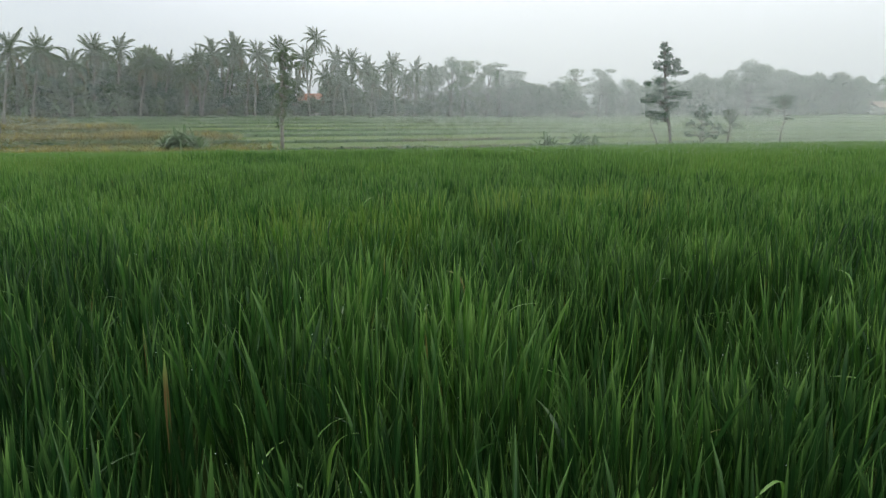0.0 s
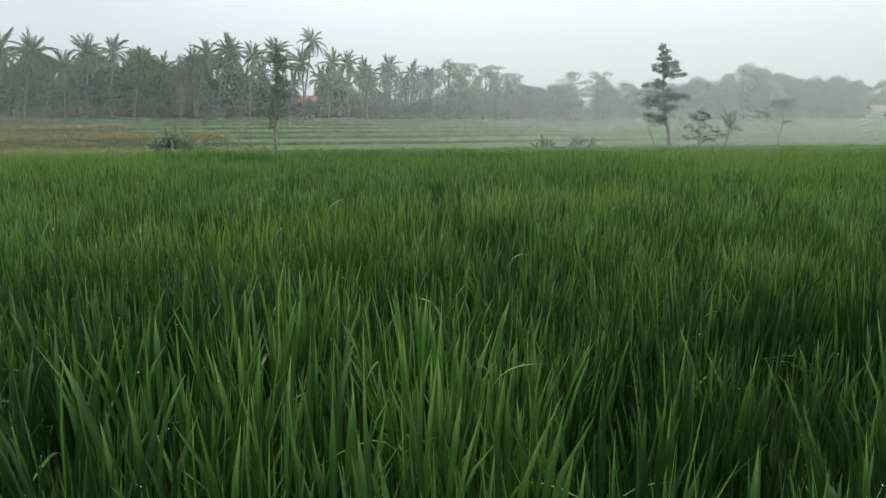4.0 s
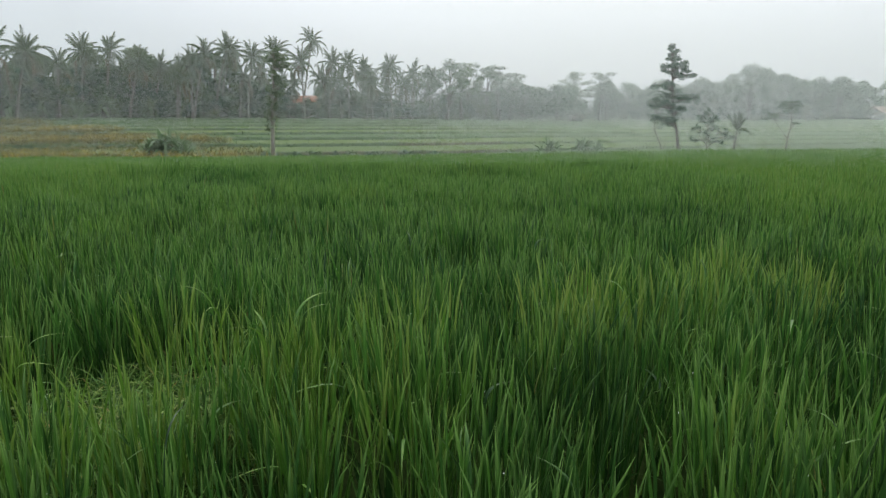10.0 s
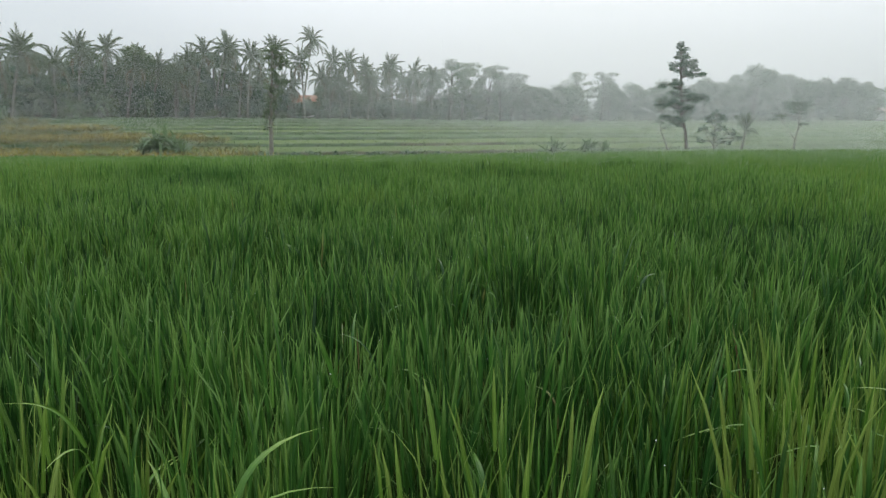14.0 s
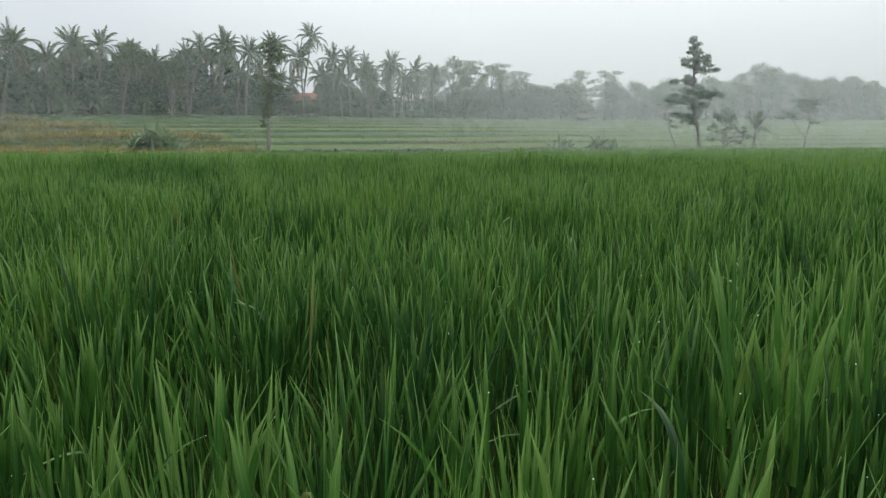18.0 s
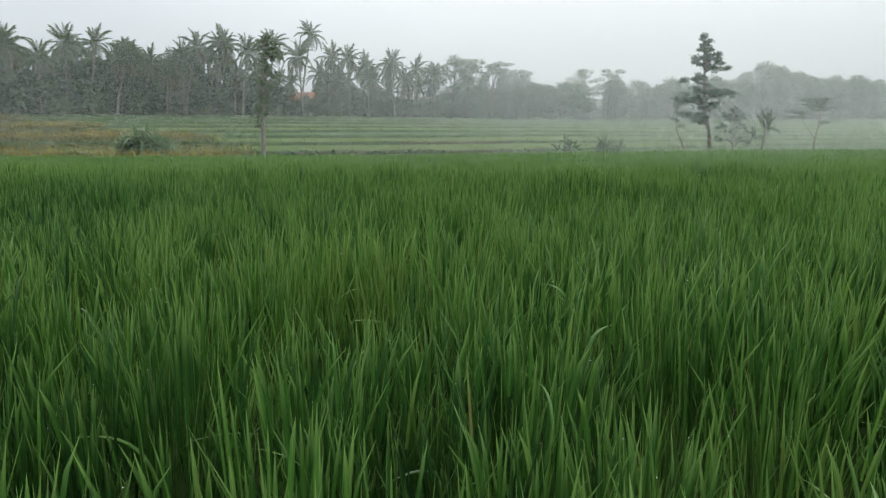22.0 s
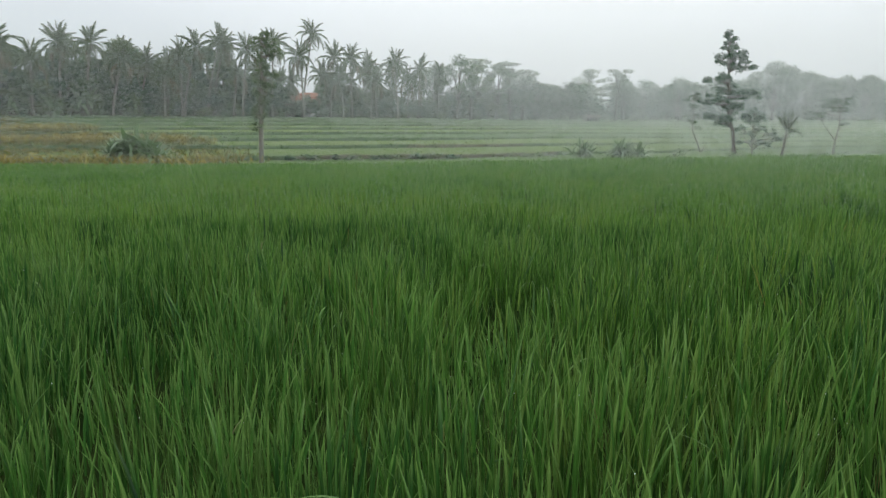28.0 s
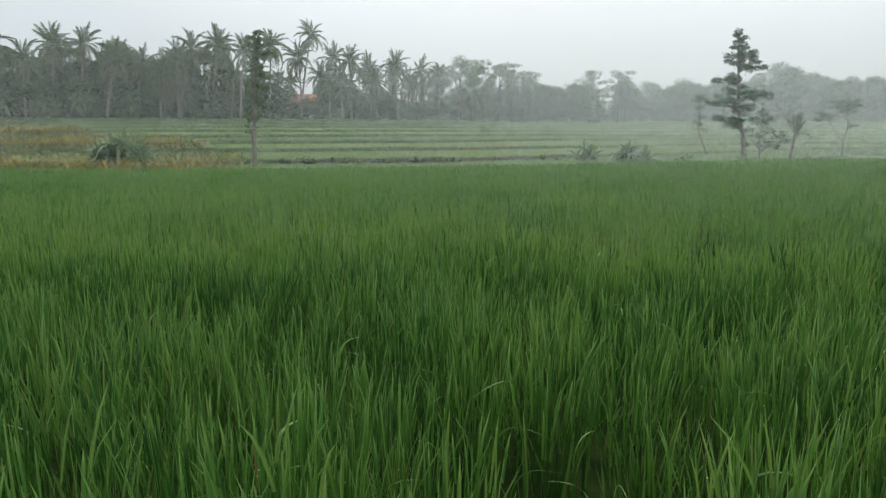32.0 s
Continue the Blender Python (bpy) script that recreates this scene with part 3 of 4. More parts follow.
def palm(i, x, y, over, top):
    r = random.Random(100 + i)
    g = float(land(x, y)) - 0.05
    tall = top - g - 2.0
    ob = thing("coconut_palm", pose(x, y, g), "tall coconut palm with a slender pale trunk and drooping fronds", "palm tree", "palms of the grove")
    bm = bmesh.new()
    pts, rad = [], []
    for j in range(9):
        s = j / 8
        pts.append((over * s ** 1.5, 0.25 * math.sin(2.2 * s + i), tall * s))
        rad.append(0.145 * (1 - 0.42 * s) + 0.10 * max(0, 1 - s * 8))
    tube(bm, pts, rad, 7)
    part("trunk", bm, M_PALM_BARK, ob)
    n = r.randint(24, 31)
    gust, sway = r.uniform(0, 360), r.uniform(4, 16)
    for j in range(n):
        up = (j + 0.5) / n
        tilt = 88 - 150 * up ** 1.1 + r.uniform(-12, 12)
        mesh = FRONDS[min(3, int(up * 4))] if j % 5 else FRONDS[4]
        size = r.uniform(0.72, 1.12) * (0.88 + 0.02 * (top - g - 8))
        at = pose(pts[-1][0], pts[-1][1], tall + 0.05, 0, 0, gust) @ pose(0, 0, 0, sway, 0, 0) @ pose(0, 0, 0, 0, 0, j * 137.5 + r.uniform(-24, 24)) @ pose(0, 0, 0, 0, -tilt, 0) @ Matrix.Scale(size, 4)
        mesh_object("frond", mesh, None, ob, at=at)
    for j in range(r.randint(1, 3)):
        at = pose(pts[-1][0], pts[-1][1], tall - 0.15, 0, 0, r.uniform(0, 360)) @ pose(0, 0, 0, 0, 30, 0)
        mesh_object("dead_frond", FROND_DEAD, None, ob, "withered brown frond", at)


for i, row in enumerate(PALMS + PALMS_FAR):
    palm(i, *row)
for i in range(20):     # lower palms that fill the grove
    r = random.Random(60 + i)
    q = -0.255 + 0.245 * (i + r.random()) / 15 if i < 15 else -0.60 + 0.30 * (i - 15 + r.random()) / 5
    if -0.225 < q < -0.165:     # a roof shows here
        continue
    x, y = wood_point(q, r.uniform(1.5, 8.0))
    palm(60 + i, x, y, r.uniform(-0.6, 0.9), float(land(x, y)) + r.uniform(5.0, 8.6))


# ---- the misty distance behind the wood: a glowing sheet paints in the haze ----
def backdrop():
    mat = bpy.data.materials.new("glowing_haze")
    mat.use_nodes = True
    nt = mat.node_tree
    nt.nodes.clear()
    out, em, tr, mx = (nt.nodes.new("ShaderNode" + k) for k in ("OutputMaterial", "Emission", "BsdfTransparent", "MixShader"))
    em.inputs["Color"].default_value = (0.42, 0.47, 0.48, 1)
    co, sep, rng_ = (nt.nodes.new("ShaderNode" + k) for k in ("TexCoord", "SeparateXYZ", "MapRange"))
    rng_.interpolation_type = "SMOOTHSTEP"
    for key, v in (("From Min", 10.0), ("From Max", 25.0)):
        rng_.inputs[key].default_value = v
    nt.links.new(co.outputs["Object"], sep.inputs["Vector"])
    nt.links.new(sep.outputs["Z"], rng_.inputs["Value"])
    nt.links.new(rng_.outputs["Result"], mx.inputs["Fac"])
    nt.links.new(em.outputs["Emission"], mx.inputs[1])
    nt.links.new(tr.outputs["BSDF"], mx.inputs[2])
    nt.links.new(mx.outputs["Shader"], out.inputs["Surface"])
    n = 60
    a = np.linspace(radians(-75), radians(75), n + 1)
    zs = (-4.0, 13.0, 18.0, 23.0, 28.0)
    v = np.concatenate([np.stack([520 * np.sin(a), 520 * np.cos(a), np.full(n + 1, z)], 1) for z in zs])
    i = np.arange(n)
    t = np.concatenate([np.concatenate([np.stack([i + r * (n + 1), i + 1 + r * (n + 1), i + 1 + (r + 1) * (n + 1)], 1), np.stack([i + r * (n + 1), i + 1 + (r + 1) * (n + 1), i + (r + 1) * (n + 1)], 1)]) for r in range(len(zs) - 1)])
    tagged(mesh_object("backdrop", tri_mesh("backdrop", v, t), mat), "glowing pale grey backdrop standing in for far haze", "backdrop", kind="structure")


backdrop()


# ---- broad-leaved trees ----
def broad_tree(seed, x, y, top, spread, leaf, count, mat, label, group="", name="tree", shape="round", bark=None, trunk_share=0.4, base=None):
    r = random.Random(seed)
    rg = np.random.default_rng(seed)
    g = (float(land(x, y)) if base is None else base) - 0.05
    tall = top - g
    ob = thing(name, pose(x, y, g), label, "tree", group)
    bm = bmesh.new()
    fork = tall * trunk_share
    lean = r.uniform(-0.4, 0.4)
    girth = 0.018 * tall + 0.04
    tube(bm, [(0, 0, 0), (lean * 0.3, 0, fork * 0.5), (lean, 0.1, fork), (lean * 1.2, 0.1, tall * 0.8)], [girth * 1.3, girth, girth * 0.8, girth * 0.25], 7)
    centres, sizes = [], []
    limbs = 15 if shape == "umbrella" else 12
    for j in range(limbs):
        a = j * 2.4 + r.uniform(-0.4, 0.4)
        up = (j + 0.6) / limbs
        if shape == "umbrella":
            zz, rr, flat = tall * (0.46 + 0.50 * up), spread * r.uniform(0.1, 0.9) * (1.1 - 0.55 * up), 0.40
        else:
            zz = fork + (tall - fork) * (0.12 + 0.72 * up)
            rr, flat = spread * math.sin(math.pi * (0.22 + 0.62 * up)) * r.uniform(0.45, 0.85), 0.62
        tip = (lean + rr * math.cos(a), rr * math.sin(a), zz)
        start = fork * r.uniform(0.75, 1.0) + (zz - fork) * 0.25
        tube(bm, [(lean * 0.9, 0.05, start), (lean + rr * 0.5 * math.cos(a), rr * 0.5 * math.sin(a), start + (zz - start) * 0.65), tip], [girth * 0.45, girth * 0.3, girth * 0.1], 5)
        size = spread * (r.uniform(0.20, 0.36) if shape == "umbrella" else r.uniform(0.22, 0.40))
        centres.append(tip)
        sizes.append((size * (1.3 if shape == "umbrella" else 1.0), size, size * flat * r.uniform(0.8, 1.3)))
    if shape == "round":
        centres.append((lean, 0, tall - spread * 0.3))
        sizes.append((spread * 0.42, spread * 0.42, spread * 0.30))
    part("trunk", bm, bark or M_BARK_DARK, ob)
    v, t = leaf_cloud(rg, centres, sizes, count, leaf * 1.35, single=True)
    mesh_object("crown", tri_mesh("crown", v, t), mat, ob)
    return ob


# place x, y and top of the grove's broad trees
GROVE = ((15.3, 126.6, 9.0), (18.9, 129.8, 8.6), (21.5, 129.4, 9.1), (25.0, 133.0, 8.7), (38.7, 144.4, 10.4), (43.3, 147.7, 9.0), (45.2, 142.6, 10.8), (34.5, 143.0, 9.0), (50.0, 148.0, 10.3), (55.0, 147.0, 11.4),
         (59.3, 150.1, 10.8), (64.9, 146.0, 14.2), (69.3, 149.1, 13.6), (75.0, 152.4, 12.8), (81.2, 155.9, 11.3), (82.2, 150.7, 11.7), (88.4, 154.2, 12.2), (94.3, 157.4, 10.9), (98.4, 152.3, 8.0), (104.0, 156.0, 8.5))
for i, (x, y, top) in enumerate(GROVE):
    broad_tree(200 + i, x, y, top, 3.9 + 0.25 * (top - 8), 0.26, 3000 if top < 11.4 else 5000, M_LEAF, "grey-green broad-leaved tree in the misty wood edge", "wood edge trees", trunk_share=0.12)
for i, (x, y, top, flat) in enumerate(((1.3, 117.6, 12.5, 0), (3.6, 121.0, 12.4, 1), (5.0, 127.0, 12.4, 0), (-2.6, 121.0, 11.4, 0), (8.1, 126.6, 11.8, 0), (10.6, 125.8, 12.4, 1), (12.8, 128.0, 11.0, 1), (27.5, 142.9, 12.4, 1), (31.6, 138.2, 12.2, 1), (33.5, 140.0, 10.6, 0), (26.0, 141.0, 10.0, 0))):
    broad_tree(240 + i, x, y, top, 4.2 if flat else 3.3, 0.19, 2500, M_LEAF_FRESH if i % 3 == 1 else M_LEAF, "slender tree with flat tiers of feathery foliage" if flat else "tall airy tree with a pale thin trunk",
               "feathery trees", name="feathery_tree", shape="umbrella" if flat else "round", trunk_share=0.5 if flat else 0.3)
# lower trees between and behind the palm trunks, and a second row along the wood
ROOF_GAPS = ((-0.214, -0.172), (-0.668, -0.615))     # the bearings where houses show between the trees


def hides_house(q):
    return any(a < q < b for a, b in ROOF_GAPS)


for i in range(72):
    r = random.Random(300 + i)
    q = -0.72 + 0.86 * (i + r.random()) / 72
    if hides_house(q):
        continue
    x, y = wood_point(q, r.uniform(4, 11))
    top = float(land(x, y)) + r.uniform(3.8, 8.4) * float(interp(q, ((-0.32, 1.02), (-0.22, 0.70), (-0.05, 0.50), (0.1, 0.54))))
    broad_tree(300 + i, x, y, top, r.uniform(2.6, 3.5), 0.31, 2000, (M_LEAF_DARK, M_LEAF, M_LEAF_DARK, M_LEAF, M_LEAF_FRESH)[i % 5], "dark leafy tree in the shade of the palms", "understorey trees", trunk_share=0.08)
for i in range(26):
    r = random.Random(350 + i)
    x = -2 + 112 * (i + r.random()) / 26
    y = float(interp(x, TREE_LINE)) + r.uniform(7, 13)
    top = float(land(x, y)) + (r.uniform(3.4, 6.0) if x < 32 else r.uniform(5.0, 6.8) if x < 58 else r.uniform(6.5, 8.5))
    broad_tree(350 + i, x, y, top, r.uniform(3.4, 4.4), 0.28, 2300, M_LEAF, "grey-green broad-leaved tree in the misty wood edge", "wood edge trees", trunk_share=0.08)


def shrub(seed, x, y, wide, tall, count, leaf, mat, label, base=None, group=""):
    rg = np.random.default_rng(seed)
    g = float(land(x, y)) if base is None else base
    ob = thing("shrub", pose(x, y, g - 0.03), label, "shrub", group)
    centres, sizes = [], []
    for j in range(6):
        bm = bmesh.new()
        a = rg.uniform(0, 6.28)
        rr = wide * 0.5 * rg.uniform(0.1, 0.75)
        zz = tall * rg.uniform(0.15, 0.8)
        tube(bm, [(0.06 * math.cos(a), 0.06 * math.sin(a), 0), (rr * 0.5 * math.cos(a), rr * 0.5 * math.sin(a), zz * 0.6), (rr * math.cos(a), rr * math.sin(a), zz)], [0.04, 0.03, 0.012], 5)
        part("stem", bm, M_BARK_DARK, ob)
        centres.append((rr * math.cos(a), rr * math.sin(a), zz))
        sizes.append((wide * 0.26, wide * 0.26, tall * 0.25))
    mesh_object("foliage", tri_mesh("foliage", *leaf_cloud(rg, centres, sizes, count, leaf * (1.35 if count > 1000 else 1.0), single=count > 1000)), mat, ob)
    return ob


for i in range(130):
    r = random.Random(400 + i)
    q = -0.75 + 1.47 * (i + r.random()) / 130
    if hides_house(q) and q < -0.5:
        continue
    x, y = wood_point(q, r.uniform(2.0, 5.5))
    shrub(400 + i, x, y, r.uniform(2.8, 4.4), r.uniform(1.2, 3.2) + (1.2 if q > 0.3 else 0), 1000, 0.22, (M_LEAF, M_LEAF_FRESH, M_LEAF_DARK, M_LEAF)[i % 4], "low dense shrub along the foot of the wood", group="wood edge shrubs")


for i, q in enumerate((0.214, 0.226, 0.235)):
    shrub(690 + i, *wood_point(q, 4.5), 3.6, 3.4, 1100, 0.22, M_LEAF, "tall dense shrub along the foot of the wood", group="wood edge shrubs")


# ---- the haze: added rows of hair-thin pale ribbons stand in for it, thicker towards the right-hand side ----
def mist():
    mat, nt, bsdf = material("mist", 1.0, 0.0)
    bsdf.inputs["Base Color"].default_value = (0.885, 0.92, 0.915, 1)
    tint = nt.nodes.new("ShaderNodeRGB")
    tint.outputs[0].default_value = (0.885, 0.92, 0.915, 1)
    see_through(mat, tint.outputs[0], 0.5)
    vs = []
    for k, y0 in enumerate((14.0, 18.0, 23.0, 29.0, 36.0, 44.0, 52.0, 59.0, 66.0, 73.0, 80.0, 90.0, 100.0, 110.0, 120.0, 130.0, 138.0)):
        # spacing grows with distance so the ribbons stay finer than a pixel in view
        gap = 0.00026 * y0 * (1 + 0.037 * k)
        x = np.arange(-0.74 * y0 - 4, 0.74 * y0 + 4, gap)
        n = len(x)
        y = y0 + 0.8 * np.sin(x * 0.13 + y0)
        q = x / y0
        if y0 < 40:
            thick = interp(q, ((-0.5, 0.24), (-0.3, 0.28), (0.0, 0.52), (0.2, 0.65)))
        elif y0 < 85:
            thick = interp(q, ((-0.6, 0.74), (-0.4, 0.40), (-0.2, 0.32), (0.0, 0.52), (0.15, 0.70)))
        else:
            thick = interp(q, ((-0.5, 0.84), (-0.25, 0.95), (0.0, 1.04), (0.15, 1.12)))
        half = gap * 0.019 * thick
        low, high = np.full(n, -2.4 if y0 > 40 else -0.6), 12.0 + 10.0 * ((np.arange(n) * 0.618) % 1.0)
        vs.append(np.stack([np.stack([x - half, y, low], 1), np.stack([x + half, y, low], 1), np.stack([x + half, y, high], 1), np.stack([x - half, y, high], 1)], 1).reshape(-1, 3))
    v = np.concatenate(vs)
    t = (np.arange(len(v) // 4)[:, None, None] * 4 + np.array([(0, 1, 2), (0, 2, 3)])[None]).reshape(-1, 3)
    tagged(mesh_object("mist", tri_mesh("mist", v, t), mat), "hair-thin pale ribbons standing in for haze over the valley", "mist", kind="stuff")


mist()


# ---- trees along the valley floor ----
def tiered_tree(x, y, base, tiers, trunk, radii, leaf, count, mat, label, bark, seed, name="tree", limbs=()):
    rg = np.random.default_rng(seed)
    ob = thing(name, pose(x, y, base), label, "tree", "trees along the ditch")
    bm = bmesh.new()
    tube(bm, trunk, radii, 9)
    part("trunk", bm, bark, ob)
    for line in limbs:
        bm = bmesh.new()
        tube(bm, line, [0.06 - 0.045 * k / (len(line) - 1) for k in range(len(line))], 6)
        part("limb", bm, bark, ob)
    zs = [p[2] for p in trunk]
    total = sum(t[3] * t[4] for t in tiers)
    leaves = []
    for dx, dy, z, rx, rz in tiers:
        cx = float(np.interp(z - 0.25, zs, [p[0] for p in trunk]))
        cy = float(np.interp(z - 0.25, zs, [p[1] for p in trunk]))
        for line in limbs:
            if math.hypot(line[-1][0] - dx, line[-1][2] - z) < 0.5:
                cx, cy = line[-2][0], line[-2][1]
        for j in range(6):
            bm = bmesh.new()
            a = j * 2.39 + rg.uniform(-0.3, 0.3)
            rr = rx * rg.uniform(0.35, 0.85)
            tip = (dx + rr * math.cos(a), dy + rr * 0.8 * math.sin(a), z + rg.uniform(-0.8, 0.8) * rz)
            tube(bm, [(cx, cy, z - rz * 0.9 - 0.1), ((cx + tip[0]) / 2, (cy + tip[1]) / 2, z - rz * 0.2), tip], [0.035, 0.025, 0.01], 5)
            part("branch", bm, bark, ob)
            v, t = leaf_cloud(rg, [tip], [(rx * rg.uniform(0.30, 0.56), rx * 0.4, rz * rg.uniform(0.3, 0.62))], max(12, int(count * rx * rz / total / 6)), leaf, 0.5)
            leaves.append((v, t, np.zeros((len(v), 2))))
    v, t, _ = joined(leaves)
    mesh_object("crown", tri_mesh("crown", v, t), mat, ob)
    return ob


tiered_tree(17.5, 52.2, -1.05,
            ((-0.85, 0, 8.05, 0.22, 0.36), (-0.76, 0, 7.65, 0.46, 0.31), (-0.70, 0.1, 7.2, 0.56, 0.34), (-1.05, 0, 6.55, 0.77, 0.39), (-0.15, 0.1, 6.65, 0.63, 0.42), (0.42, 0, 6.1, 0.73, 0.36), (-0.5, 0.1, 6.15, 0.66, 0.36),
             (-1.42, 0, 5.45, 0.67, 0.48), (-0.85, 0.1, 5.2, 0.41, 0.31), (-0.4, 0.1, 4.72, 1.00, 0.39), (0.82, 0, 4.5, 0.57, 0.34), (0.25, 0, 4.3, 0.66, 0.31), (-1.55, 0, 4.1, 0.73, 0.38), (-2.0, 0.1, 3.85, 0.43, 0.25),
             (-0.8, 0, 3.85, 0.77, 0.38), (-0.3, 0.1, 3.5, 0.63, 0.34), (0.15, 0, 3.6, 0.41, 0.25), (-1.1, 0, 3.05, 0.90, 0.50), (-0.95, 0.1, 2.65, 0.53, 0.31)),
            ((0.05, 0, 0), (0.0, 0, 1.0), (-0.12, 0, 2.0), (-0.48, 0, 3.2), (-0.62, 0, 5.0), (-0.75, 0, 7.0), (-0.85, 0, 8.25)), (0.17, 0.13, 0.12, 0.10, 0.075, 0.045, 0.02),
            0.088, 10500, M_LEAF_DARK, "dark tiered tree with layered foliage and a bent trunk", M_BARK_DARK, 501)
tiered_tree(-10.85, 46.0, -1.0,
            ((0.35, 0, 6.95, 0.52, 0.32), (0.75, 0, 6.6, 0.46, 0.28), (-0.05, 0, 6.6, 0.40, 0.24), (1.05, 0, 6.1, 0.48, 0.22), (0.45, 0, 6.05, 0.50, 0.33), (0.3, 0, 5.45, 0.46, 0.40), (0.6, 0, 4.85, 0.56, 0.42), (0.05, 0, 4.4, 0.46, 0.50), (0.5, 0, 4.1, 0.33, 0.36), (0.1, 0, 3.6, 0.48, 0.50), (-0.05, 0, 2.95, 0.40, 0.42), (-0.15, 0, 2.35, 0.33, 0.29)),
            ((0, 0, 0), (0.03, 0, 1.2), (0.10, 0, 2.8), (0.18, 0, 4.3), (0.28, 0, 5.8), (0.32, 0, 6.8)), (0.145, 0.13, 0.11, 0.085, 0.055, 0.02),
            0.10, 3600, M_LEAF_FRESH, "slender roadside tree with a pale bare trunk and clumped leaves", M_BARK, 502)
tiered_tree(22.1, 70.0, -1.35,
            ((-0.85, 0, 5.45, 0.55, 0.20), (-0.45, 0, 5.1, 0.60, 0.18), (-1.25, 0, 5.0, 0.45, 0.15), (-0.85, 0, 4.4, 0.45, 0.18), (-0.55, 0, 3.7, 0.35, 0.16), (-0.9, 0, 3.1, 0.40, 0.20), (-0.3, 0, 2.6, 0.35, 0.18)),
            ((0.2, 0, 0), (-0.2, 0, 1.1), (-0.75, 0, 2.3), (-0.8, 0, 3.6), (-0.85, 0, 5.6)), (0.10, 0.085, 0.07, 0.05, 0.02),
            0.13, 620, M_LEAF, "thin crooked sapling with sparse tiers of leaves", M_BARK, 503, "sapling",
            limbs=(((0.1, 0, 0.3), (0.35, 0.05, 0.8), (0.45, 0.05, 1.2)),))
tiered_tree(38.7, 78.0, -1.55,
            ((0.0, 0, 5.05, 1.3, 0.36), (-0.9, 0, 5.45, 0.8, 0.18), (0.7, 0, 5.5, 0.8, 0.2), (0.1, 0, 4.5, 0.9, 0.28), (-1.95, 0, 3.85, 0.9, 0.34), (-2.6, 0, 4.2, 0.5, 0.2), (0.85, 0, 3.2, 0.6, 0.24)),
            ((0, 0, 0), (0.05, 0, 1.3), (0.30, 0, 2.7), (0.35, 0, 3.6), (0.05, 0, 5.2)), (0.13, 0.11, 0.09, 0.07, 0.03),
            0.12, 2300, M_LEAF, "small umbrella-shaped tree with forked limbs", M_BARK, 504,
            limbs=(((0.05, 0, 1.5), (-0.55, 0.05, 2.3), (-1.3, 0.05, 3.2), (-1.95, 0, 3.85)), ((0.28, 0, 2.5), (0.6, 0, 2.9), (0.85, 0, 3.2))))
tiered_tree(25.9, 68.0, -1.4,
            ((-0.1, 0, 4.0, 0.45, 0.30), (-0.75, 0, 3.5, 0.45, 0.25), (0.45, 0, 3.4, 0.50, 0.30), (-0.2, 0, 3.0, 0.55, 0.30), (-1.25, 0, 2.5, 0.45, 0.25), (0.5, 0, 2.5, 0.50, 0.28), (-0.5, 0, 2.1, 0.60, 0.25), (-1.3, 0, 1.5, 0.40, 0.25), (0.2, 0, 1.5, 0.50, 0.25), (1.5, 0, 2.2, 0.55, 0.28), (2.1, 0, 1.7, 0.55, 0.25), (1.2, 0, 1.2, 0.40, 0.20)),
            ((0, 0, 0), (-0.05, 0, 1.0), (-0.1, 0, 2.2), (-0.05, 0, 3.9)), (0.09, 0.07, 0.05, 0.02),
            0.22, 430, M_LEAF_DARK, "tall open shrub with scattered large oval leaves", M_BARK, 511, "shrub",
            limbs=(((-0.05, 0, 0.9), (-0.6, 0, 1.6), (-1.2, 0, 2.4)), ((0, 0, 0.7), (0.8, 0, 1.4), (1.5, 0, 2.1)), ((0, 0, 1.4), (0.3, 0, 2.3), (0.45, 0, 3.3))))


def small_palm(x, y, base):
    """A short palm: a few fronds stand up in a tuft, others arch over."""
    r = random.Random(505)
    ob = thing("small_palm", pose(x, y, base), "short palm with an upright tuft of feathery fronds", "palm tree", "trees along the ditch")
    bm = bmesh.new()
    tube(bm, [(-0.10, 0, 0), (0.0, 0, 0.8), (0.12, 0, 1.6), (0.18, 0, 2.3)], [0.15, 0.12, 0.11, 0.09], 8)
    part("trunk", bm, M_BARK_DARK, ob)
    for j in range(17):
        up = j / 16
        turn = j * 137.5 + r.uniform(-20, 20)
        tilt = 86 - 38 * up + r.uniform(-6, 6)
        if j > 12:
            turn, tilt = r.uniform(-60, 60), r.uniform(15, 50)
        at = pose(0.18, 0, 2.25, 0, 0, turn) @ pose(0, 0, 0, 0, -tilt, 0) @ Matrix.Scale(r.uniform(0.52, 0.74) if j < 13 else r.uniform(0.45, 0.65), 4)
        mesh_object("frond", FRONDS[0 if j < 11 else 2], None, ob, at=at)


small_palm(28.35, 67.6, -1.4)


# ---- clumps of long broad leaves ----
def big_leaf(seed, length, wide, hang):
    """One long arching leaf with a folded middle rib and a torn edge, running along x."""
    r = np.random.default_rng(seed)
    m = 10
    v, t = [], []
    for i in range(m + 1):
        s = i / m
        x, z = length * (s - 0.18 * hang * s ** 3), length * (0.42 * s - hang * 0.75 * s ** 2)
        w = wide * 0.5 * math.sin(math.pi * min(1.0, 0.06 + 0.94 * s ** 0.8)) * r.uniform(0.78, 1.1) + 0.012
        v += [(x, -w, z + w * 0.35), (x, 0, z), (x, w, z + w * 0.35)]
    for i in range(m):
        a = 3 * i
        for j in (0, 1):
            t += [(a + j, a + j + 1, a + j + 4), (a + j, a + j + 4, a + j + 3)]
    data = tri_mesh("leaf", np.array(v), np.array(t))
    data.materials.append(M_BROAD)
    return data


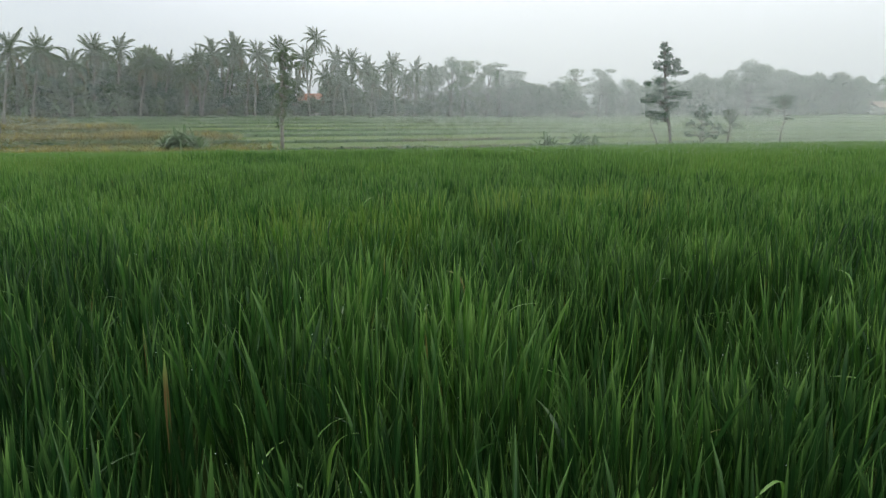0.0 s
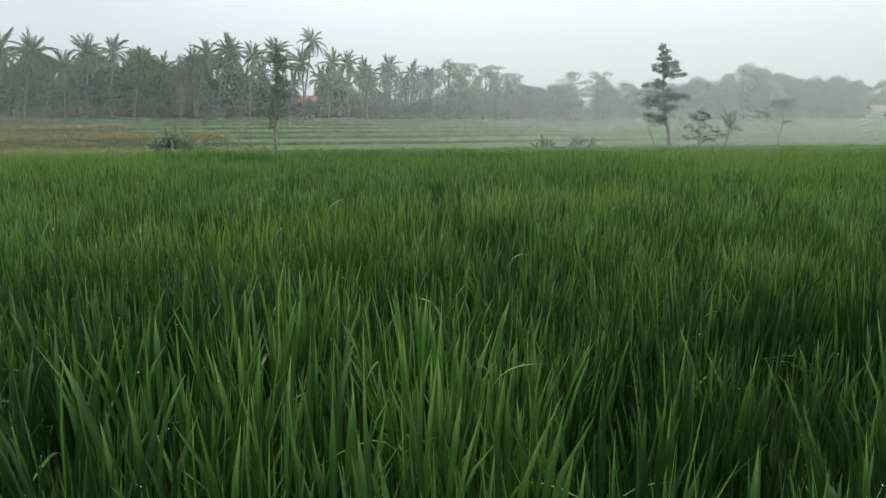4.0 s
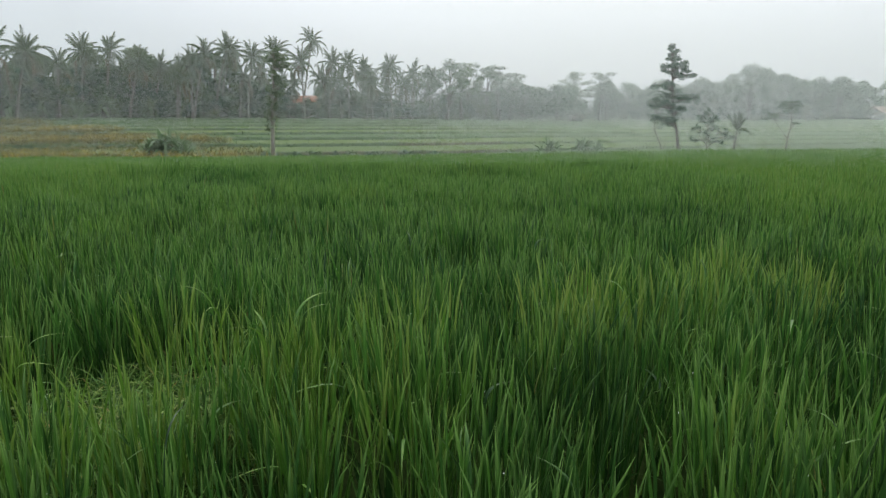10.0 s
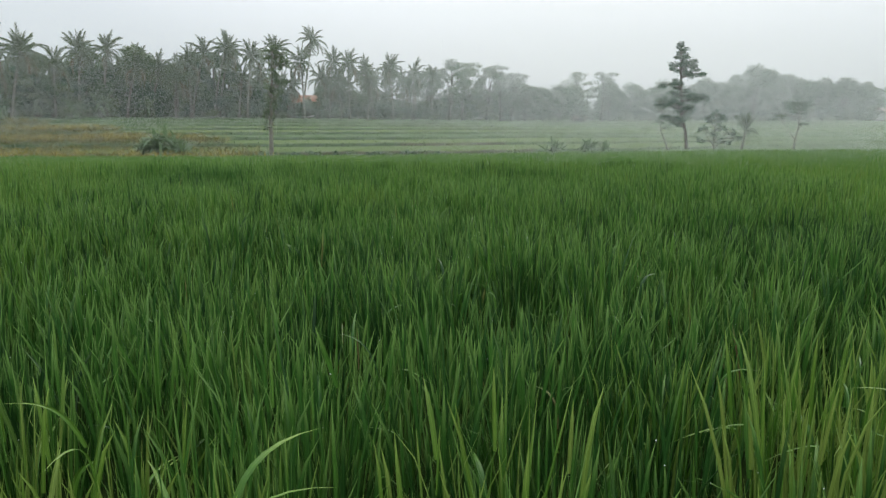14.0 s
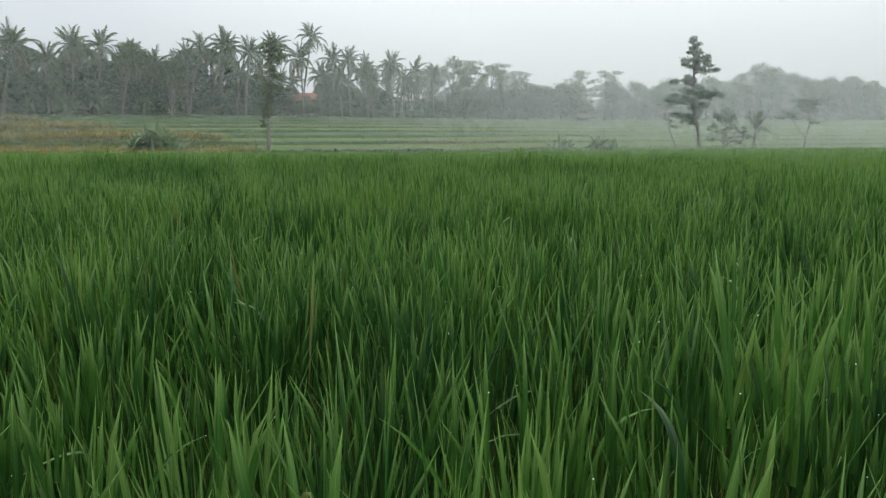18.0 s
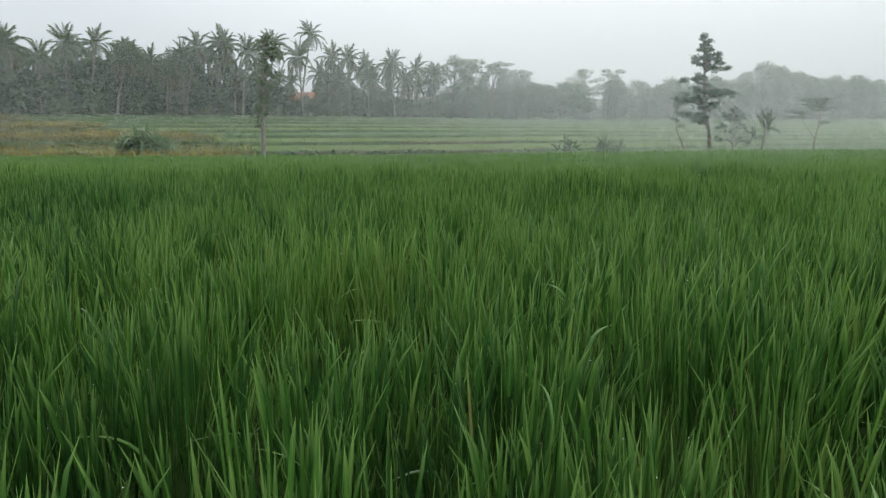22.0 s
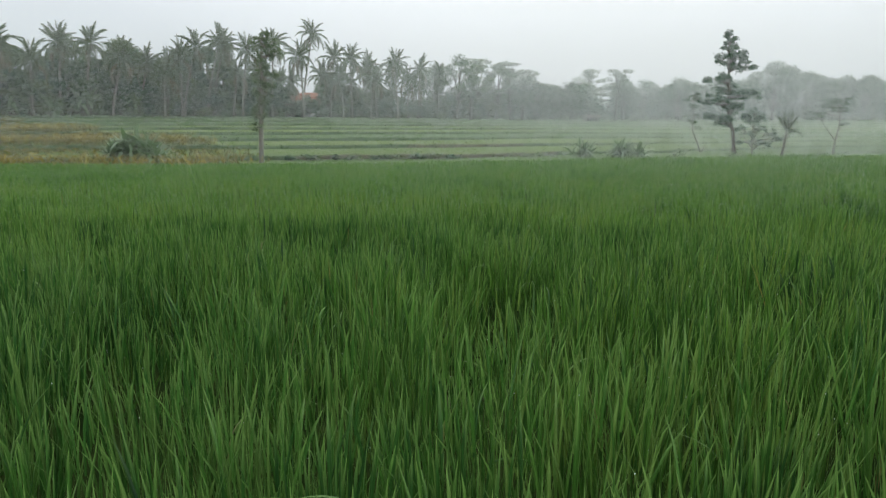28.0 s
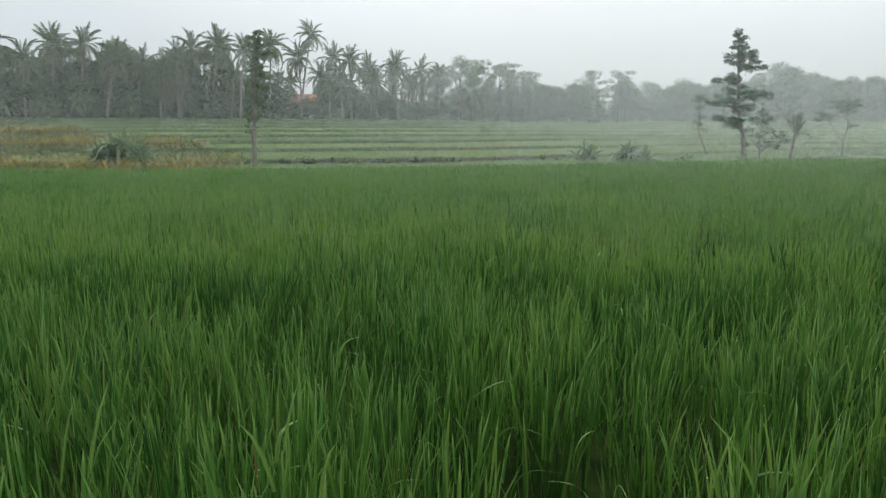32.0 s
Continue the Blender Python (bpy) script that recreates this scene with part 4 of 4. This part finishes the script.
BIG_LEAVES = [big_leaf(s, 1.0, 0.19, h) for s, h in ((1, 0.35), (2, 0.70), (3, 1.05), (4, 1.35))]


def leaf_clump(seed, x, y, base, reach, count, crowns, label, spread, rise=0.6):
    r = random.Random(seed)
    ob = thing("leafy_clump", pose(x, y, base), label, "shrub", "leafy clumps along the ditch")
    for c in range(crowns):
        cx, cy = r.uniform(-spread, spread), r.uniform(-0.4, 0.4)
        high = (r.uniform(0.25, 1.0) * (1.25 - 0.8 * abs(cx) / spread)) * rise
        bm = bmesh.new()
        tube(bm, [(cx, cy, 0), (cx + 0.03, cy, high * 0.6), (cx, cy, high)], [0.07, 0.06, 0.035], 6)
        part("stem", bm, M_BARK_DARK, ob)
        for j in range(count):
            up = (j + 0.5) / count
            tilt = 78 - 92 * up + r.uniform(-16, 16)
            size = reach * r.uniform(0.5, 1.05)
            at = pose(cx, cy, high, 0, 0, j * 137.5 + r.uniform(-20, 20)) @ pose(0, 0, 0, r.uniform(-25, 25), -tilt * 0.75, 0) @ Matrix.Diagonal((size, size * r.uniform(0.6, 1.05), size, 1))
            mesh_object("leaf", BIG_LEAVES[min(3, int(up * 4))], None, ob, at=at)
    return ob


leaf_clump(601, -16.8, 43.7, -0.8, 1.25, 22, 16, "big clump of long arching dark green leaves", 1.4, 1.15)
leaf_clump(602, 11.4, 54.5, -0.9, 1.25, 18, 9, "bushy clump of broad green leaves", 1.0, 0.7)
leaf_clump(603, 8.3, 54.5, -0.9, 1.15, 12, 7, "thin clump of broad green leaves", 0.8, 0.7)
for i, x in enumerate((1.7, 2.6, 3.7, 4.6, 5.5, 6.4)):
    shrub(620 + i, x, 52.5 + 0.3 * i, 1.0, 0.5, 90, 0.13, M_LEAF_FRESH, "low weedy tuft beside the ditch", -0.9, "weeds by the ditch")
shrub(630, 17.7, 51.8, 1.6, 0.95, 260, 0.15, M_LEAF_FRESH, "grassy tuft round the foot of the tree", -1.0, "weeds by the ditch")
shrub(631, 14.6, 54.5, 2.2, 0.8, 220, 0.15, M_LEAF_FRESH, "low weedy tuft beside the ditch", -1.0, "weeds by the ditch")


for i in range(13):
    x = -9.6 + 0.75 * i + 0.2 * math.sin(i * 2.3)
    shrub(660 + i, x, float(contour(x, 1)) - 0.25, 0.9 + 0.3 * math.sin(i * 1.7), 0.45 + 0.12 * math.sin(i * 3.1), 120, 0.12, (M_LEAF_DARK, M_LEAF, M_LEAF_FRESH)[i % 3], "low weedy tuft on the earth bank", float(step_level(x, 1.0)) - 0.1, "weeds on the bank")


# ---- houses half hidden in the wood edge ----
def house(x, y, wide, deep, eaves, ridge, label, turn=0, wall=None, roof=None, base=None):
    g = float(land(x, y)) if base is None else base
    ob = thing("house", pose(x, y, g, 0, 0, turn), label, "house", "village houses")
    bm = bmesh.new()
    box(bm, (-wide / 2, -deep / 2, 0), (wide / 2, deep / 2, eaves))
    walls = part("wall", bm, wall or M_PLASTER, ob)
    bm = bmesh.new()
    o, th = 0.5, 0.12
    prof = [(-deep / 2 - o, eaves - 0.25), (0, ridge), (deep / 2 + o, eaves - 0.25), (deep / 2 + o, eaves - 0.25 + th), (0, ridge + th * 1.2), (-deep / 2 - o, eaves - 0.25 + th)]
    ends = [[bm.verts.new((sx * (wide / 2 + o), yy, zz)) for yy, zz in prof] for sx in (-1, 1)]
    for k in range(6):
        bm.faces.new((ends[0][k], ends[0][(k + 1) % 6], ends[1][(k + 1) % 6], ends[1][k]))
    for e in ends:
        bm.faces.new((e[0], e[1], e[4], e[5]))
        bm.faces.new((e[1], e[2], e[3], e[4]))
    part("roof", bm, roof or M_TILE, ob)
    for sx in (-1, 1):
        bm = bmesh.new()
        box(bm, (-0.55, -0.04, -0.6), (0.55, 0.02, 0.6))
        win = part("window", bm, M_WOOD, ob, "wooden window frame")
        win.location = (sx * wide * 0.27, -deep / 2 - 0.003, eaves * 0.55)
        for px in (-0.26, 0.26):
            bm = bmesh.new()
            box(bm, (px - 0.21, -0.012, -0.5), (px + 0.21, 0.0, 0.5))
            part("pane", bm, M_DARK_OPENING, win).location = (0, -0.042, 0)
    bm = bmesh.new()
    box(bm, (-0.45, -0.05, 0), (0.45, 0.02, min(2.0, eaves - 0.1)))
    part("door", bm, M_WOOD, ob).location = (0, -deep / 2 - 0.003, 0.02)
    return ob


for i, q in enumerate((-0.69, -0.60, -0.565, -0.53, -0.505, -0.47, -0.41)):
    x, y = wood_point(q, -0.3)
    leaf_clump(640 + i, x, y, float(land(x, y)) - 0.05, 1.9 + 0.25 * (i % 3), 12, 3, "banana-like clump of pale arching leaves at the wood edge", 1.1, 2.4)
house(-20.1, 104.0, 3.2, 3.2, 1.7, 3.1, "house with an orange-red clay tile roof among palms")
for i, (hx_, hy_, tall_) in enumerate(((-21.1, 101.2, 5.0), (-19.8, 100.9, 2.4), (-17.8, 101.0, 4.8), (-19.0, 101.6, 3.4))):
    shrub(710 + i, hx_, hy_, 2.3, tall_, 640, 0.22, M_LEAF, "loose grey-green shrub half hiding the house", group="wood edge shrubs")
house(-49.5, 78.0, 4.6, 3.6, 1.9, 2.7, "low pale house behind the palms", 12, roof=M_TILE_OLD, base=2.6)
house(98.0, 149.0, 8.0, 6.0, 1.7, 2.7, "pale plastered house with a faded brown roof", -8, roof=M_TILE_OLD)
house(26.4, 134.6, 1.7, 1.5, 1.0, 1.35, "small white hut at the wood edge", 0, roof=M_TILE_OLD)


# ---- the rice ----
def lattice(x, y, scale, seed):
    """Smooth uneven patches from -1 to 1, about scale metres wide."""
    g = np.random.default_rng(seed).uniform(-1, 1, (256, 256))
    u, v = np.asarray(x) / scale + 100.0, np.asarray(y) / scale + 100.0
    i, j = np.floor(u).astype(int), np.floor(v).astype(int)
    fu, fv = u - i, v - j
    fu, fv = fu * fu * (3 - 2 * fu), fv * fv * (3 - 2 * fv)
    i0, i1, j0, j1 = i % 256, (i + 1) % 256, j % 256, (j + 1) % 256
    return (g[i0, j0] * (1 - fu) + g[i1, j0] * fu) * (1 - fv) + (g[i0, j1] * (1 - fu) + g[i1, j1] * fu) * fv


def crown_height(x, y):
    """The top of the rice: uneven in waves and patches."""
    return 0.79 + 0.035 * lattice(x, y, 2.2, 5) + 0.04 * lattice(x, y, 0.75, 6) + 0.02 * lattice(x, y, 0.33, 7)


YELLOW = ((-0.64, 3.95, 0.55), (-0.95, 4.40, 0.30), (-1.35, 3.80, 0.36), (-0.18, 4.10, 0.26), (0.48, 4.50, 0.38), (1.35, 4.95, 0.32))     # yellowing patches: x, y, radius
GAPS = ((-0.66, 11.56, 0.15), (-0.65, 11.78, 0.17), (-0.64, 12.00, 0.14), (-0.86, 11.50, 0.08), (-1.89, 11.63, 0.14), (-1.79, 11.02, 0.14), (0.01, 7.55, 0.13), (-0.82, 5.50, 0.12), (-0.77, 8.40, 0.11),
        (0.43, 3.53, 0.13), (-0.25, 4.40, 0.12), (-0.20, 3.12, 0.14), (-0.19, 3.45, 0.10), (-2.4, 6.6, 0.13), (1.1, 2.4, 0.11))     # thin places: x, y, radius
FLOPS = ((-0.80, 2.46), (-0.72, 2.30), (0.20, 1.79), (1.29, 2.46), (-0.23, 1.21), (0.27, 3.09), (-0.14, 5.69), (-1.34, 7.01), (-0.69, 11.47), (0.55, 4.42), (0.42, 4.20), (1.00, 4.16), (0.62, 4.34), (-1.16, 11.97), (-1.81, 8.51))     # leaves bent flat, coloured pale in place of sky light: x, y
LODGED = (-1.02, 4.16, 0.38, 0.33)     # a trampled spot: x, y, half width, half depth


def hills(r, x0, x1, y0, y1, gap):
    x, y = np.meshgrid(np.arange(x0, x1, gap), np.arange(y0, y1, gap * 0.92))
    x, y = x.ravel(), y.ravel()
    x, y = x + r.uniform(-0.42, 0.42, len(x)) * gap, y + r.uniform(-0.42, 0.42, len(x)) * gap
    keep = r.random(len(x)) < np.where(y < 2.4, 0.80, 0.95)     # thinner near the start
    for cx, cy, rad in GAPS:
        keep &= np.hypot(x - cx, y - cy) > rad + 0.03
    keep &= ((x - LODGED[0]) / LODGED[2]) ** 2 + ((y - LODGED[1]) / LODGED[3]) ** 2 > 1
    return x[keep], y[keep]


def rice_patch(seed, hx, hy, per, segs, wide, spread=1.0, flop=False, stems=False, far=False):
    r = np.random.default_rng(seed)
    n = len(hx) * per
    x, y = np.repeat(hx, per), np.repeat(hy, per)
    leaf_gain = np.repeat(r.normal(1.0, 0.025 if far else 0.05, len(hx)), per)
    way = r.uniform(0, 2 * np.pi, n)
    top = crown_height(x, y) * leaf_gain * ((1.03 - 0.26 * r.random(n)) if far else (1.06 - 0.30 * r.random(n) ** 1.1))
    if stems:
        top *= 0.72
    length = np.minimum(top - 0.02, r.uniform(0.11, 0.29, n) if not stems else 1.0)
    start = top - length
    rad = (0.055 + 0.125 * np.abs(start)) * spread * np.sqrt(r.random(n))
    lean = np.abs(r.normal(0.0, 0.10 if far else 0.145, n)) + 0.01
    droop = 0.2 * r.random(n) ** 2
    if flop:
        droop = r.uniform(0.45, 1.1, n)
        length = length * 0.75 + 0.04
    else:
        length = length * (1 + 0.45 * droop)
    # leaf colour by place: dimmer light near the start, brighter far off, painted in
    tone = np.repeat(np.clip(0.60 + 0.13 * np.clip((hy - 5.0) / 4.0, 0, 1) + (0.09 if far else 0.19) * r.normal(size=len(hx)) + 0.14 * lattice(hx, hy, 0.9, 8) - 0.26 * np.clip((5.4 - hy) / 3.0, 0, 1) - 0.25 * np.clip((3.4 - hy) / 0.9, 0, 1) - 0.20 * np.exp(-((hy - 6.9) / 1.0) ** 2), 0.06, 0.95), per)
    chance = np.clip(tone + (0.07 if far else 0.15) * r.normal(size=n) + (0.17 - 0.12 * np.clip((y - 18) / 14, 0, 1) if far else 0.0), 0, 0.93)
    chance = np.where(r.random(n) > 0.998, r.uniform(0.95, 1.0, n), chance)
    foot = np.stack([x + rad * np.cos(way), y + rad * np.sin(way), field_drop(x, y) + start], 1)
    fine = (r.random(n) < 0.05) & (not far)     # thin blades in a lighter colour, standing in for edges that catch light
    chance = np.where(fine, r.uniform(0.85, 0.94, n), chance)
    lush = 1.0 if far else interp(y, ((2.0, 1.45), (3.4, 1.14), (4.6, 1.02), (5.6, 1.22), (9.0, 1.15), (10.5, 0.93)))     # longer and broader leaves near the start
    wide = wide * np.where(fine, 0.42, r.uniform(0.6, 1.3, n)) * lush
    stretch = 1 + 0.6 * (lush - 1)
    length, foot[:, 2] = length * stretch, foot[:, 2] - length * (stretch - 1)
    return foot, length, wide, np.where(r.random(n) < 0.6, way, r.uniform(0, 2 * np.pi, n)), lean, droop, chance, segs


def in_yellow(x, y, r):
    m = np.zeros(len(x), bool)
    for cx, cy, rad in YELLOW:
        m |= (np.hypot((x - cx), (y - cy)) < rad * (0.3 + 1.0 * r.random(len(x)))) & (r.random(len(x)) < 0.72)
    return m


def near_zone(x, y):
    u, v = x + 0.9 * lattice(x, y, 0.5, 40) + 0.5 * lattice(x, y, 0.13, 41), y + 0.9 * lattice(x, y, 0.5, 42)
    return (u > -4.0) & (u < 3.0) & (v > -0.4) & (v < 14.8)


green, yellow = [], []
r = np.random.default_rng(71)
hx, hy = hills(r, -5.0, 4.0, -1.2, 15.8, 0.20)
m = near_zone(hx, hy)
hx, hy = hx[m], hy[m]
ym = in_yellow(hx, hy, r)
close = np.abs(hx + 0.10 * hy) < 1.7     # beside the path: leaves with a finer bend
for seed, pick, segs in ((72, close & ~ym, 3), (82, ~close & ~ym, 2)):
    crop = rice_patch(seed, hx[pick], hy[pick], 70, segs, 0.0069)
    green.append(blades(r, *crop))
green.append(blades(r, *rice_patch(79, hx, hy, 7, 2, 0.014, stems=True)))
green.append(blades(r, *rice_patch(77, hx[~ym][::3], hy[~ym][::3], 2, 7, 0.0080, flop=True)))
# bent leaves take a lighter colour for the sky light on their backs
for k, (fx, fy) in enumerate(FLOPS):
    bent = rice_patch(120 + k, fx + r.uniform(-0.14, 0.14, 4), fy + r.uniform(-0.10, 0.10, 4), 2, 8, 0.0068, flop=True)
    green.append(blades(r, *bent[:6], r.uniform(0.86, 0.93, 8), bent[7]))
bent = rice_patch(140, r.uniform(-3.2, 2.4, 330), r.uniform(0.6, 14.6, 330), 1, 8, 0.0068, flop=True)
green.append(blades(r, *bent[:6], np.where(r.random(330) < 0.8, r.uniform(0.78, 0.91, 330), r.uniform(0.955, 0.98, 330)), bent[7]))
withered = rice_patch(141, r.uniform(-3.2, 2.4, 80), r.uniform(0.6, 14.6, 80), 2, 3, 0.008)     # dead lower leaves
green.append(blades(r, withered[0] - np.array([0, 0, 0.12]), *withered[1:6], r.uniform(0.955, 1.0, 160), withered[7]))
n = 4200
turn, out = r.uniform(0, 6.28, n), np.sqrt(r.random(n))
flat = np.stack([LODGED[0] + LODGED[2] * out * np.cos(turn), LODGED[1] + LODGED[3] * out * np.sin(turn), r.uniform(0.26, 0.48, n)], 1)
yellow.append(blades(r, flat, r.uniform(0.05, 0.16, n), r.uniform(0.003, 0.007, n), r.uniform(0, 6.28, n), r.uniform(0.5, 1.1, n), r.uniform(0.3, 0.9, n), np.clip(r.normal(0.45, 0.3, n), 0, 1), 4))
ripe = rice_patch(73, hx[ym], hy[ym], 66, 3, 0.0070)
yellow.append(blades(r, *ripe[:6], np.clip(ripe[6] + 0.22 + 0.12 * r.normal(size=len(ripe[6])), 0, 0.93), ripe[7]))
yellow.append(blades(r, *rice_patch(78, hx[ym], hy[ym], 5, 8, 0.009, flop=True)))
hx, hy = hills(r, -14, 14, 0.5, 17, 0.25)
m = ~near_zone(hx, hy) & (np.abs(hx) < 0.72 * hy + 1.6)
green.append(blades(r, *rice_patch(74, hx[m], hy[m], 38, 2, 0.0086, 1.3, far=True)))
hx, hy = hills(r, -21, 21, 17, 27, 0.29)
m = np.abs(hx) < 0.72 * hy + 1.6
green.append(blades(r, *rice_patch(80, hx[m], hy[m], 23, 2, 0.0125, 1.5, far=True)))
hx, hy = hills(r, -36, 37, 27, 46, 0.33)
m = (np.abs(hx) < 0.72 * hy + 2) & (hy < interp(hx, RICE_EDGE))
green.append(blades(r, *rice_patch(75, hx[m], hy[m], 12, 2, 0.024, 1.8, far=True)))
hx, hy = hills(r, -44, 45, -8, 46, 0.7)
m = (np.abs(hx) >= 0.72 * hy + 1.6) & ~near_zone(hx, hy) & (hy < interp(hx, RICE_EDGE))
green.append(blades(r, *rice_patch(76, hx[m], hy[m], 9, 2, 0.05, 4.0)))
# sheet for lower leaves and stems closing the crop from above, shade painted in
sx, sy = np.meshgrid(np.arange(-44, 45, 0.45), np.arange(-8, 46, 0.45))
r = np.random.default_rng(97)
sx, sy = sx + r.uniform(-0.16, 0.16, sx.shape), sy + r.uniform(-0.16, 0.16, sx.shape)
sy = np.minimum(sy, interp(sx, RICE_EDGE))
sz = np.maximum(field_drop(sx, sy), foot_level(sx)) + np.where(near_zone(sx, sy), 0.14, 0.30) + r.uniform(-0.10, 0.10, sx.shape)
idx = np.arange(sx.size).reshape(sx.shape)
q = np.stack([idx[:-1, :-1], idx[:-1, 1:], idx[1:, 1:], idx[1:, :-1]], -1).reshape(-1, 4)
tagged(mesh_object("rice_shade_sheet", tri_mesh("rice_shade_sheet", np.stack([sx, sy, sz], -1).reshape(-1, 3), np.concatenate([q[:, :3], q[:, [0, 2, 3]]])), M_RICE_SHADE), "dark sheet for the shaded lower rice leaves and stems", "rice", kind="stuff")
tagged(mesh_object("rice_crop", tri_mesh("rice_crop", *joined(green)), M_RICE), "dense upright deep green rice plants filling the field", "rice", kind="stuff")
tagged(mesh_object("yellowing_rice", tri_mesh("yellowing_rice", *joined(yellow)), M_RICE_YELLOW), "patches of yellowing rice leaves within the green field", "rice", kind="stuff")

# Dew on the tips of the leaves.
tip = green[0][0].reshape(-1, 7, 3)[:, 6]
r = np.random.default_rng(95)
tip = tip[(r.random(len(tip)) < 0.02) & (tip[:, 1] < 13)]
n = len(tip)
shape = np.array([(0, 0, -1.3), (1, 0, 0), (-0.5, 0.87, 0), (-0.5, -0.87, 0), (0, 0, 0.9)])
v = (tip[:, None, :] + shape[None] * r.uniform(0.0008, 0.0015, n)[:, None, None]).reshape(-1, 3)
t = (np.arange(n)[:, None, None] * 5 + np.array([(0, 2, 1), (0, 3, 2), (0, 1, 3), (4, 1, 2), (4, 2, 3), (4, 3, 1)])[None]).reshape(-1, 3)
M_DEW, _, dew_bsdf = material("dew_drop", 0.08, 0.8)
dew_bsdf.inputs["Base Color"].default_value = (0.75, 0.80, 0.78, 1)
tagged(mesh_object("dew", tri_mesh("dew", v, t), M_DEW), "tiny bright dew drops on the rice leaf tips", "dew", kind="stuff")
